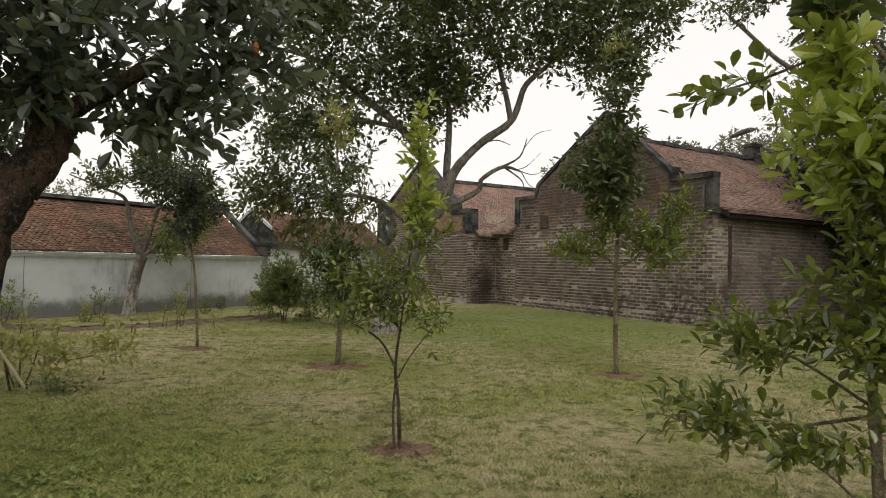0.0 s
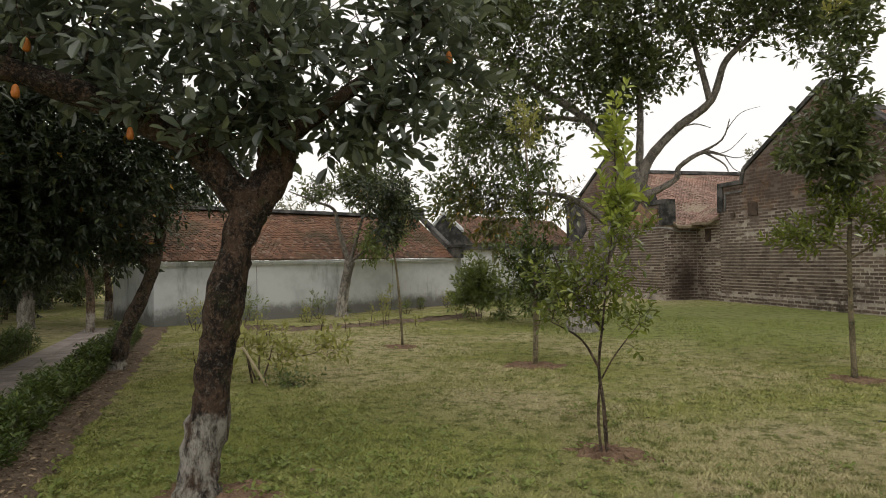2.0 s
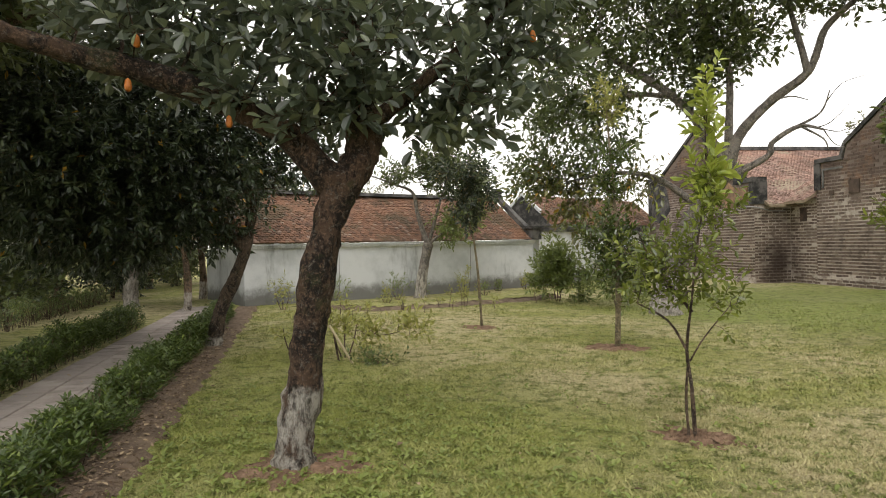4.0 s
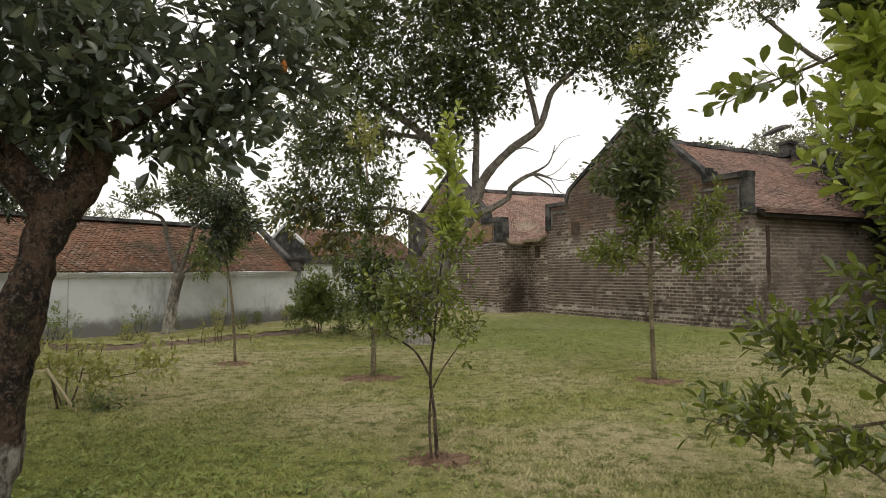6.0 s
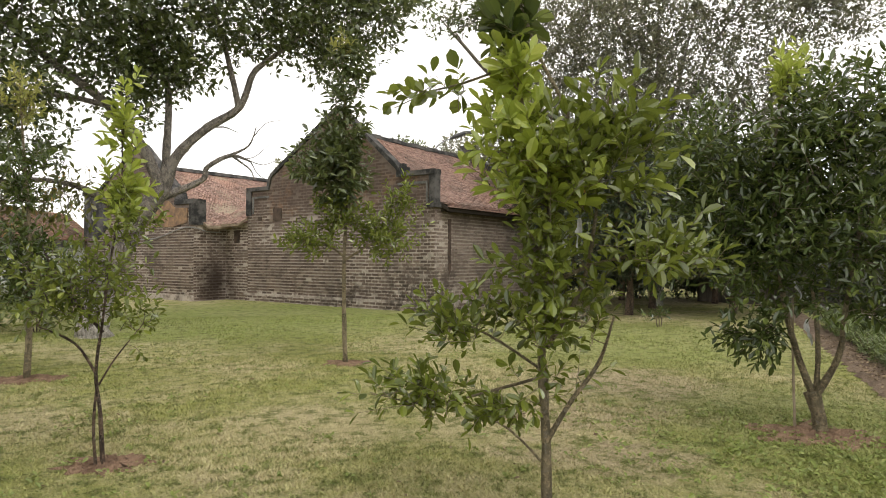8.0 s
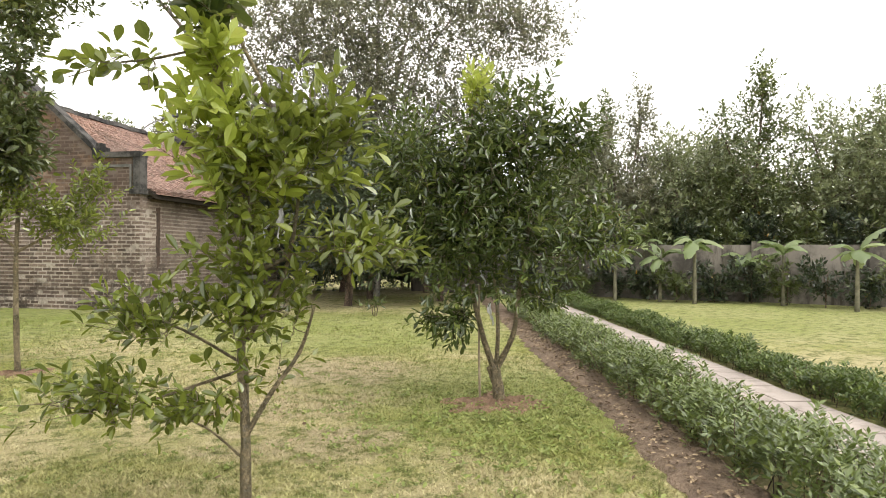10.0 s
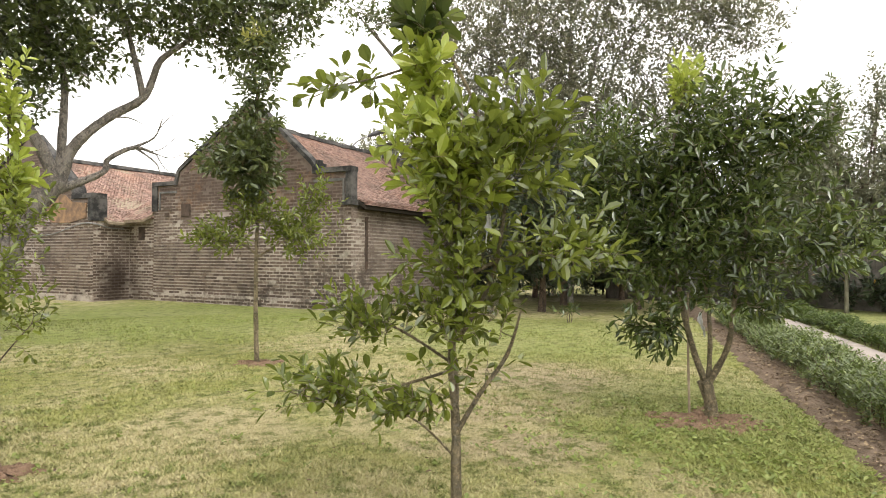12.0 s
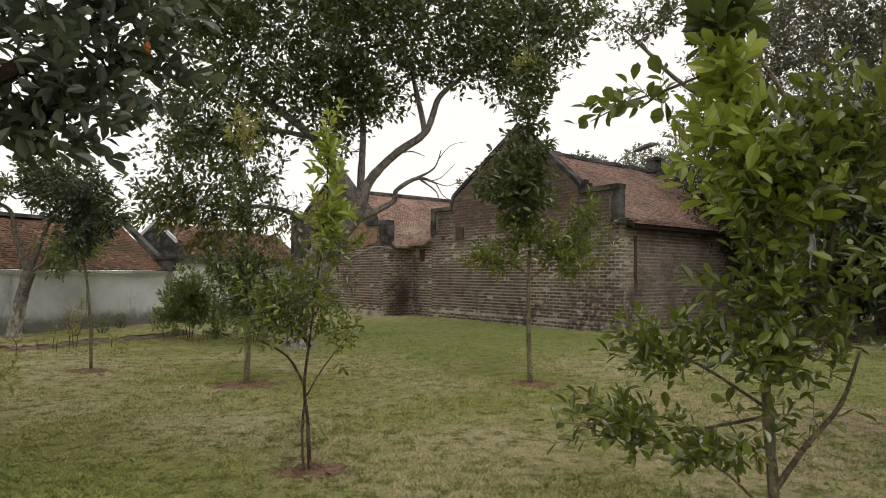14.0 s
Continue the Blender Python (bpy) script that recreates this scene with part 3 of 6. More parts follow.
def lay_tiles(corner, along, down, length, run, parent, material, seed, w=0.125, h=0.088):
    """Overlapping clay tiles on a slope: corner at the ridge, unit vectors along the ridge and down the slope."""
    rnd = random.Random(seed)
    n = along.cross(down).normalized()
    if n.z < 0:
        n = -n
    vs, fs, single = [], [], []
    rows, cols = int(run / h), int(length / w)
    for r in range(rows):
        for c in range(cols + 1):
            s0 = c * w - (r % 2) * w * 0.5
            s1 = min(s0 + w * 0.93, length)
            s0 = max(s0, 0)
            if s1 - s0 < 0.04:
                continue
            d0, d1 = r * h - 0.03, r * h + h * 1.15
            sag = 0.03 * noise.noise(Vector((s0 * 0.8, d0 * 0.8, seed)))
            lift, j = 0.017 + rnd.uniform(-0.007, 0.011), rnd.uniform(-0.02, 0.02)
            pts = [corner + along * s0 + down * d0 + n * (0.004 + sag), corner + along * s1 + down * d0 + n * (0.004 + sag),
                   corner + along * (s1 - 0.01 + j) + down * d1 + n * (lift + sag), corner + along * (s0 + s1 + j * 2) / 2 * 1.0 + down * (d1 + 0.02) + n * (lift + 0.012 + sag),
                   corner + along * (s0 + 0.01 + j) + down * d1 + n * (lift + sag)]
            low = [p - n * 0.022 for p in pts[2:]]
            q = len(vs)
            vs += pts + low
            fs += [(q, q + 1, q + 2, q + 3, q + 4), (q + 4, q + 3, q + 6, q + 7), (q + 3, q + 2, q + 5, q + 6), (q + 1, q, q + 7, q + 5), (q, q + 4, q + 7), (q + 2, q + 1, q + 5)]
    ob = piece("roof_tiles", vs, fs, material, parent)
    tagged(ob, "overlapping reddish clay scale tiles", kind="stuff")
    return ob


def single_tiles(corner, along, down, s_range, rows, parent, material, seed, w=0.125, h=0.088):
    """The rows by the eave as tiles of their own, lying a little proud."""
    rnd = random.Random(seed)
    n = along.cross(down).normalized()
    if n.z < 0:
        n = -n
    vs = [along * (-w * 0.45), along * (w * 0.45), along * (w * 0.45) + down * h * 1.1 + n * 0.03, down * (h * 1.1 + 0.03) + n * 0.045, along * (-w * 0.45) + down * h * 1.1 + n * 0.03]
    vs = vs + [p - n * 0.02 for p in vs]
    fs = [(0, 1, 2, 3, 4), (9, 8, 7, 6, 5), (0, 5, 6, 1), (1, 6, 7, 2), (2, 7, 8, 3), (3, 8, 9, 4), (4, 9, 5, 0)]
    me = mesh_from("tile", vs, fs, material)
    for r in rows:
        s = s_range[0] + (r % 2) * w * 0.5
        while s < s_range[1]:
            ob = new("tile", me)
            ob.location = corner + along * s + down * (r * h) + n * (0.03 + rnd.uniform(-0.004, 0.006))
            under(ob, parent)
            s += w


def coping(points, plan, w0, w1, thick, parent, name="coping", label=""):
    """A rendered band that follows the top of a stepped gable: points (u, z)."""
    bits = []
    for (u0, z0), (u1, z1) in zip(points, points[1:]):
        d = Vector((u1 - u0, z1 - z0)).normalized()
        n = Vector((-d.y, d.x)) * thick
        if n.y < 0 or (abs(n.y) < 1e-6 and n.x < 0):
            n = -n
        e = d * 0.02
        quad = [(u0 - e.x, z0 - e.y), (u1 + e.x, z1 + e.y), (u1 + e.x + n.x, z1 + e.y + n.y), (u0 - e.x + n.x, z0 - e.y + n.y)]
        bits.append(solid([plan.at(u, w0, z) for u, z in quad], plan.w * (w1 - w0)))
    return piece(name, *join(*bits), RENDER, parent, label)


HOUSE = Plan(2.64, 23.05, 0.51866, -0.85498)
house = thing("brick_house", HOUSE.at(4, 4, 0), "old brown brick gabled house with stepped parapet and clay tile roof", "house")
GABLE = [(0.0, 3.78), (1.12, 3.78), (1.25, 4.2), (4.35, 6.1), (6.72, 4.05), (6.8, 3.82), (8.06, 3.82)]


def profile(points):
    def top(u):
        u = min(max(u, points[0][0]), points[-1][0])
        for (a, za), (b, zb) in zip(points, points[1:]):
            if a <= u <= b:
                return za + (zb - za) * (u - a) / max(b - a, 1e-6)
        return points[-1][1]
    return top


front = piece("gable_wall", *solid([HOUSE.at(0, 0, -0.3), HOUSE.at(8.06, 0, -0.3)] + [HOUSE.at(u, 0, z) for u, z in reversed(GABLE)], HOUSE.w * 0.2), MORTAR, house)
side = piece("side_wall", *HOUSE.box(7.74, 8.06, 0.205, 7.6, -0.3, 2.92), MORTAR, house)
back_side = piece("side_wall", *HOUSE.box(0.0, 0.32, 0.205, 7.6, -0.3, 2.92), MORTAR, house)
rear = piece("gable_wall", *solid([HOUSE.at(0, 7.605, -0.3), HOUSE.at(8.06, 7.605, -0.3), HOUSE.at(8.06, 7.605, 3.0), HOUSE.at(4.15, 7.605, 5.75), HOUSE.at(0, 7.605, 3.0)], HOUSE.w * 0.3), MORTAR, house)
roof = thing("roof", HOUSE.at(4.15, 4, 2.9), "", "")
under(roof, house)
for s, u_eave in ((1, 8.38), (-1, -0.1)):
    ridge = HOUSE.at(4.15, 0.21, 5.52)
    eave = HOUSE.at(u_eave, 0.21, 2.88)
    down = (eave - ridge)
    run = down.length
    down = down / run
    slab = [ridge, eave, eave + Vector((0, 0, -0.09)), ridge + Vector((0, 0, -0.09))]
    piece("roof_boarding", *solid(slab, HOUSE.w * 7.39), DARK_HOLE, roof)
    lay_tiles(ridge + Vector((0, 0, 0.005)), HOUSE.w, down, 7.38, run - (0.3 if s > 0 else 0.0), roof, TILE, 3 + s)
    if s > 0:
        first = int((run - 0.3) / 0.088)
        single_tiles(ridge + Vector((0, 0, 0.005)), HOUSE.w, down, (0.1, 7.2), range(first, first + 4), roof, TILE, 9)
bits = []
for i in range(24):
    a = 0.36 + i * 0.3
    h = 0.02 * math.sin(i * 1.7)
    bits.append(solid([HOUSE.at(4.15 - 0.13, a, 5.5 + h), HOUSE.at(4.15 + 0.13, a, 5.5 + h), HOUSE.at(4.15 + 0.08, a, 5.64 + h), HOUSE.at(4.15 - 0.08, a, 5.64 + h)], HOUSE.w * 0.295))
piece("ridge_cap", *join(*bits), RENDER, roof, "dark mossy ridge cap")
coping([(0.0, 3.785), (1.1, 3.785)], HOUSE, -0.07, 0.25, 0.13, house, label="dark mossy rendered parapet step")
coping([(1.1, 3.8), (1.25, 4.22), (4.35, 6.115), (6.7, 4.07), (6.8, 3.9)], HOUSE, -0.05, 0.25, 0.12, house, label="dark mossy rendered coping")
coping([(6.78, 3.825), (8.1, 3.825)], HOUSE, -0.08, 0.25, 0.14, house, label="dark mossy rendered parapet step")
piece("corner_band", *HOUSE.box(7.92, 8.12, -0.06, 0.22, 3.02, 3.82), RENDER, house)
piece("corner_foot", *HOUSE.box(7.84, 8.16, -0.09, 0.26, 2.9, 3.018), RENDER, house)
piece("corner_band", *HOUSE.box(-0.06, 0.2, -0.05, 0.25, 2.95, 3.78), RENDER, house)
piece("string_course", *HOUSE.box(6.78, 7.79, -0.035, -0.004, 3.58, 3.65), PLASTER_GREY, house)
piece("string_course", *HOUSE.box(7.8, 7.86, -0.035, -0.004, 3.05, 3.65), PLASTER_GREY, house)
piece("string_course", *HOUSE.box(0.34, 1.1, -0.035, -0.004, 3.53, 3.59), PLASTER_GREY, house)
piece("string_course", *HOUSE.box(0.27, 0.33, -0.035, -0.004, 3.0, 3.59), PLASTER_GREY, house)
piece("knob", *join(HOUSE.box(6.72, 6.98, -0.02, 0.3, 3.98, 4.12), HOUSE.box(6.78, 6.92, 0.05, 0.22, 4.12, 4.22)), RENDER, house)
coping([(0.0, 3.0), (4.15, 5.72), (8.2, 3.0)], HOUSE, 7.58, 7.95, 0.16, house, label="dark mossy rendered coping")
piece("finial", *join(HOUSE.box(3.98, 4.34, 7.5, 7.9, 5.55, 6.0), HOUSE.box(3.92, 4.4, 7.44, 7.96, 6.0, 6.1)), RENDER, house)
# eave board, dark stripe, plinth
piece("eave_board", *HOUSE.box(8.1, 8.24, 0.28, 7.6, 2.8, 2.87), DARK_HOLE, house)
# the chase is a thin proud plate; the recess's shade is only its colour
chase = [(0.66, 2.6), (0.80, 2.62), (0.81, 2.1), (0.79, 1.6), (0.81, 1.2), (0.72, 1.02), (0.69, 1.3), (0.65, 1.6), (0.69, 2.0)]
piece("wall_chase", *solid([HOUSE.at(8.04, w, z) for w, z in chase], HOUSE.u * 0.045), NICHE, house, "dark stained upright chase in the brickwork")
plinth = piece("plinth", *HOUSE.box(-0.05, 8.12, -0.06, -0.002, -0.3, 0.27), MORTAR, house, "low brick plinth with pale mortar")
plinth_side = piece("plinth", *HOUSE.box(8.062, 8.12, 0.0, 7.6, -0.3, 0.27), MORTAR, house)
# blocked slot in the gable
piece("niche", *HOUSE.box(1.35, 1.75, -0.03, 0.02, 2.75, 3.15), NICHE, house)
piece("niche", *HOUSE.box(0.55, 0.75, -0.03, 0.02, 2.75, 2.9), NICHE, house)

# wing with a second gable, and the link between the two
WING = Plan(*HOUSE.at(-1.35, -1.3, 0)[:2], -0.51866, 0.85498, -1)
wing = thing("brick_wing", WING.at(3.6, 3, 0), "old brick wing with stepped gable and faded ochre plaster", "house")
WGABLE = [(-0.1, 3.35), (0.95, 3.35), (1.05, 3.7), (3.5, 5.65), (6.2, 4.2), (6.3, 4.0), (7.6, 4.0)]
piece("gable_wall", *solid([WING.at(-0.1, 0, -0.5), WING.at(7.6, 0, -0.5)] + [WING.at(u, 0, z) for u, z in reversed(WGABLE)], WING.w * 0.32), MORTAR, wing)
wing_front = wing.children[0]
piece("side_wall", *WING.box(-0.1, 0.22, 0.325, 5.0, -0.5, 2.6), MORTAR, wing)
wing_side = wing.children[1]
coping([(-0.15, 3.355), (0.95, 3.355)], WING, -0.08, 0.42, 0.16, wing, label="dark mossy rendered parapet step")
coping([(0.95, 3.4), (1.05, 3.72), (3.5, 5.67), (6.2, 4.22), (6.3, 4.1)], WING, -0.05, 0.4, 0.12, wing, label="dark mossy rendered coping")
coping([(6.25, 4.005), (7.65, 4.005)], WING, -0.08, 0.42, 0.2, wing, label="dark mossy rendered parapet step")
piece("corner_band", *WING.box(-0.16, 0.1, -0.06, 0.44, 2.62, 3.355), RENDER, wing)
OCHRE = plain("faded_ochre_plaster", (0.40, 0.25, 0.14), (0.15, 0.105, 0.08), 4.5, 0.95, 25)
piece("plaster_patch", *solid([WING.at(u, -0.04, z) for u, z in ((0.25, 2.72), (1.2, 2.56), (2.2, 2.6), (2.5, 3.1), (2.1, 3.6), (1.4, 3.5), (1.0, 3.25), (0.25, 3.2))], WING.w * 0.038), OCHRE, wing, "faded ochre plaster")
piece("render_patch", *solid([WING.at(u, -0.03, z) for u, z in ((5.6, 2.7), (6.4, 2.2), (7.6, 2.35), (7.6, 3.98), (6.3, 3.98), (5.9, 3.6))], WING.w * 0.028), RENDER, wing, "dark mossy cement render")
piece("plinth", *WING.box(-0.16, 7.6, -0.06, -0.002, -0.5, 0.16), MORTAR, wing)
for s, u_eave, z_eave in ((1, -0.4, 2.58), (-1, 7.8, 2.9)):
    ridge, eave = WING.at(3.5, 0.33, 4.95), WING.at(u_eave, 0.33, z_eave)
    down = eave - ridge
    run = down.length
    down = down / run
    piece("roof_boarding", *solid([ridge, eave, eave - Vector((0, 0, 0.08)), ridge - Vector((0, 0, 0.08))], WING.w * 6.0), WOOD, wing)
    if s > 0:
        lay_tiles(ridge, WING.w, down, 6.0, run, wing, TILE, 22)
piece("ridge_cap", *solid([WING.at(3.37, 0.33, 4.93), WING.at(3.63, 0.33, 4.93), WING.at(3.58, 0.33, 5.07), WING.at(3.42, 0.33, 5.07)], WING.w * 6.0), RENDER, wing)
link_house = thing("brick_link", HOUSE.at(-0.7, 1, 0), "low brick link with clay tile roof between two gables", "house")
piece("wall", *HOUSE.box(-1.3, -0.004, 0.03, 0.33, -0.3, 2.72), MORTAR, link_house)
link_wall = link_house.children[0]
ridge, eave = HOUSE.at(-1.45, 1.9, 4.0), HOUSE.at(-1.45, -0.4, 2.66)
down = eave - ridge
run = down.length
down = down / run
piece("roof_boarding", *solid([ridge, eave, eave - Vector((0, 0, 0.08)), ridge - Vector((0, 0, 0.08))], HOUSE.u * 1.42), WOOD, link_house)
lay_tiles(ridge, HOUSE.u, down, 1.42, run, link_house, TILE, 21)
piece("niche", *HOUSE.box(-0.78, -0.5, 0.0, 0.05, 2.0, 2.45), NICHE, link_house)

# long low outhouse with a white wall
LOW = Plan(-11.1, 12.55, 0.527, 0.85)
low = thing("low_outhouse", LOW.at(5, 1.2, 0), "low outhouse with stained white wall and mossy red tile roof", "house")
piece("wall", *LOW.box(0, 9.75, 0, 0.25, -0.4, 1.46), PLASTER, low)
piece("wall", *LOW.box(0, 0.25, 0.255, 3.6, -0.4, 1.46), PLASTER, low)
piece("cornice", *join(LOW.box(-0.05, 9.8, -0.06, 0.3, 1.463, 1.52), LOW.box(-0.05, 9.8, -0.1, 0.3, 1.523, 1.57)), PLASTER, low, "narrow double white cornice")
ridge, eave = LOW.at(0, 1.85, 3.02), LOW.at(0, -0.14, 1.6)
down = eave - ridge
run = down.length
down = down / run
piece("roof_boarding", *solid([ridge, eave, LOW.at(0, 3.7, 1.6)], LOW.u * 9.6), TILE_OLD, low)
lay_tiles(ridge, LOW.u, down, 9.6, run, low, TILE_OLD, 31, 0.13, 0.09)
piece("ridge_cap", *solid([LOW.at(0, 1.7, 3.03), LOW.at(0, 2.0, 3.03), LOW.at(0, 1.95, 3.13), LOW.at(0, 1.75, 3.13)], LOW.u * 9.6), RENDER, low)
piece("gable_coping", *solid([LOW.at(9.6, -0.2, 1.58), LOW.at(9.6, 1.85, 3.08), LOW.at(9.6, 1.85, 3.24), LOW.at(9.6, -0.2, 1.74)], LOW.u * 0.2), RENDER, low)
piece("finial", *join(LOW.box(9.52, 9.84, 1.7, 2.0, 3.1, 3.28), LOW.box(9.46, 9.9, 1.64, 2.06, 3.28, 3.34), LOW.box(9.56, 9.8, 1.74, 1.96, 3.34, 3.44)), RENDER, low)
piece("pier", *join(LOW.box(9.55, 9.95, -0.22, 0.2, 1.58, 1.95), LOW.box(9.5, 10.0, -0.28, 0.26, 1.95, 2.03)), RENDER, low)
for u in (2.6, 7.1):
    piece("joint", *LOW.box(u, u + 0.012, -0.004, 0.01, 0.1, 1.44), PLASTER_GREY, low)

# white yard wall that goes on from the outhouse, and a small tiled roof behind it
YARD = Plan(-5.85, 21.1, 0.40, 0.917)
yard = thing("wall_yard", YARD.at(2.5, 0, 0), "stained white yard wall with dark tile coping", "wall", kind="structure")
piece("wall", *YARD.box(0.05, 6.6, 0, 0.25, -0.3, 1.85), PLASTER, yard)
piece("coping", *join(YARD.box(0.0, 6.6, -0.1, 0.35, 1.853, 1.93), YARD.box(0.0, 6.6, -0.02, 0.27, 1.93, 2.02)), RENDER, yard)
gate = thing("gatehouse", YARD.at(1.5, 2.5, 0), "small gatehouse with red tile roof and white bargeboard", "house")
piece("wall", *YARD.box(2.3, 10.0, 1.2, 3.6, -0.3, 2.2), PLASTER, gate)
ridge, eave = YARD.at(2.1, 2.4, 3.32), YARD.at(2.1, 0.9, 2.15)
down = eave - ridge
run = down.length
down = down / run
piece("roof_boarding", *solid([ridge, eave, YARD.at(2.1, 3.9, 2.15)], YARD.u * 8.1), TILE_OLD, gate)
lay_tiles(ridge, YARD.u, down, 8.1, run, gate, TILE_OLD, 41)
piece("gable", *solid([YARD.at(2.04, 1.0, 2.1), YARD.at(2.04, 3.8, 2.1), YARD.at(2.04, 2.4, 3.3)], YARD.u * 0.056), RENDER, gate, "dirty dark plastered gable")
piece("bargeboard", *join(solid([YARD.at(2.0, 1.5, 2.58), YARD.at(2.0, 2.4, 3.32), YARD.at(2.0, 2.4, 3.44), YARD.at(2.0, 1.5, 2.72)], YARD.u * 0.1), solid([YARD.at(2.0, 3.3, 2.58), YARD.at(2.0, 2.4, 3.32), YARD.at(2.0, 2.4, 3.44), YARD.at(2.0, 3.3, 2.72)], YARD.u * 0.1)), PLASTER, gate, "white rendered bargeboard")

# street lamp behind the roof, a sagging cable on the wing
lamp = thing("street_lamp", (10.6, 25.6, 0), "arched grey street lamp with flat dark head", "lamp")
piece("pole", *tube([(10.6, 25.6, 0), (10.6, 25.6, 3.0), (10.62, 25.6, 5.6), (10.75, 25.55, 6.25), (11.1, 25.4, 6.6), (11.5, 25.25, 6.75)], [0.06, 0.05, 0.04, 0.035, 0.03, 0.03], 8), GREY_METAL, lamp)
piece("head", *tube([(11.35, 25.3, 6.72), (11.6, 25.2, 6.83), (12.0, 25.05, 6.98), (12.25, 24.95, 7.0)], [0.04, 0.1, 0.11, 0.04], 8), METAL_DARK, lamp)
cable = thing("cable", WING.at(1, -0.1, 2.5), "thin pale cable sagging along the brick wall", "cable")
c = [WING.at(3.2, -0.05, 2.15), WING.at(2.0, -0.06, 2.2), WING.at(0.6, -0.06, 2.5), WING.at(-0.14, -0.06, 2.52), WING.at(-0.16, 0.5, 2.4), WING.at(-0.16, 1.05, 2.38)]
piece("wire", *tube(c, [0.02] * 6, 6), GREY_METAL, cable)


# ---- paths with hedges ----
class Way:
    """A straight path: offset across (from the lawn outwards) and distance along it."""

    def __init__(self, nx, ny, dx, dy):
        self.n, self.d = Vector((nx, ny, 0)), Vector((dx, dy, 0))

    def at(self, off, s, z=0.0):
        return self.n * off + self.d * s + Vector((0, 0, z))


LEFT = Way(-0.807, -0.59, -0.59, 0.807)
RIGHT = Way(0.689, -0.725, 0.725, 0.689)


def strip(name, way, o0, o1, s0, s1, z, material, label, category, seed, kind="structure", wob=0.06):
    rnd = random.Random(seed)
    verts, faces = [], []
    n, m = int((s1 - s0) / 0.12), 9
    for i in range(n + 1):
        s = s0 + (s1 - s0) * i / n
        a, b = o0 + rnd.uniform(-wob, wob), o1
        for j in range(m):
            q = j / (m - 1)
            h = z + rnd.uniform(-0.012, 0.022) if 0 < j < m - 1 else z - 0.045
            verts.append(way.at(a + (b - a) * q, s, h))
        if i:
            for j in range(m - 1):
                k = i * m + j
                faces.append((k - m, k - m + 1, k + 1, k))
    ob = piece(name, verts, faces, material, None, smooth=True)
    return tagged(ob, label, category, kind=kind)


def slabs(way, o0, o1, s0, s1, label, seed):
    """A path of paving slabs laid two across."""
    rnd = random.Random(seed)
    road = thing("pavement", way.at((o0 + o1) / 2, (s0 + s1) / 2), label, "path", kind="structure")
    b = solid([way.at(o0, s0, -0.06), way.at(o1, s0, -0.06), way.at(o1, s1, -0.06), way.at(o0, s1, -0.06)], (0, 0, 0.075))
    piece("bedding", *b, SOIL, road)
    cols, size = 3, (o1 - o0) / 3
    x, y = size / 2 - 0.008, size / 2 - 0.008
    v = [way.n * (i * x) + way.d * (j * y) + Vector((0, 0, k)) for k in (-0.03, 0.012) for i, j in ((-1, -1), (1, -1), (1, 1), (-1, 1))]
    v += [way.n * (i * (x - 0.008)) + way.d * (j * (y - 0.008)) + Vector((0, 0, 0.018)) for i, j in ((-1, -1), (1, -1), (1, 1), (-1, 1))]
    f = [(0, 1, 5, 4), (1, 2, 6, 5), (2, 3, 7, 6), (3, 0, 4, 7), (4, 5, 9, 8), (5, 6, 10, 9), (6, 7, 11, 10), (7, 4, 8, 11), (8, 9, 10, 11)]
    me = mesh_from("slab", v, f, PAVING)
    count = 0
    s = s0 + size / 2
    while s < s1 and count < 300:
        for c in range(cols):
            ob = new("slab", me)
            ob.location = way.at(o0 + size * (c + 0.5), s, 0.018 + rnd.uniform(-0.004, 0.004))
            under(ob, road)
            count += 1
        s += size
    return road


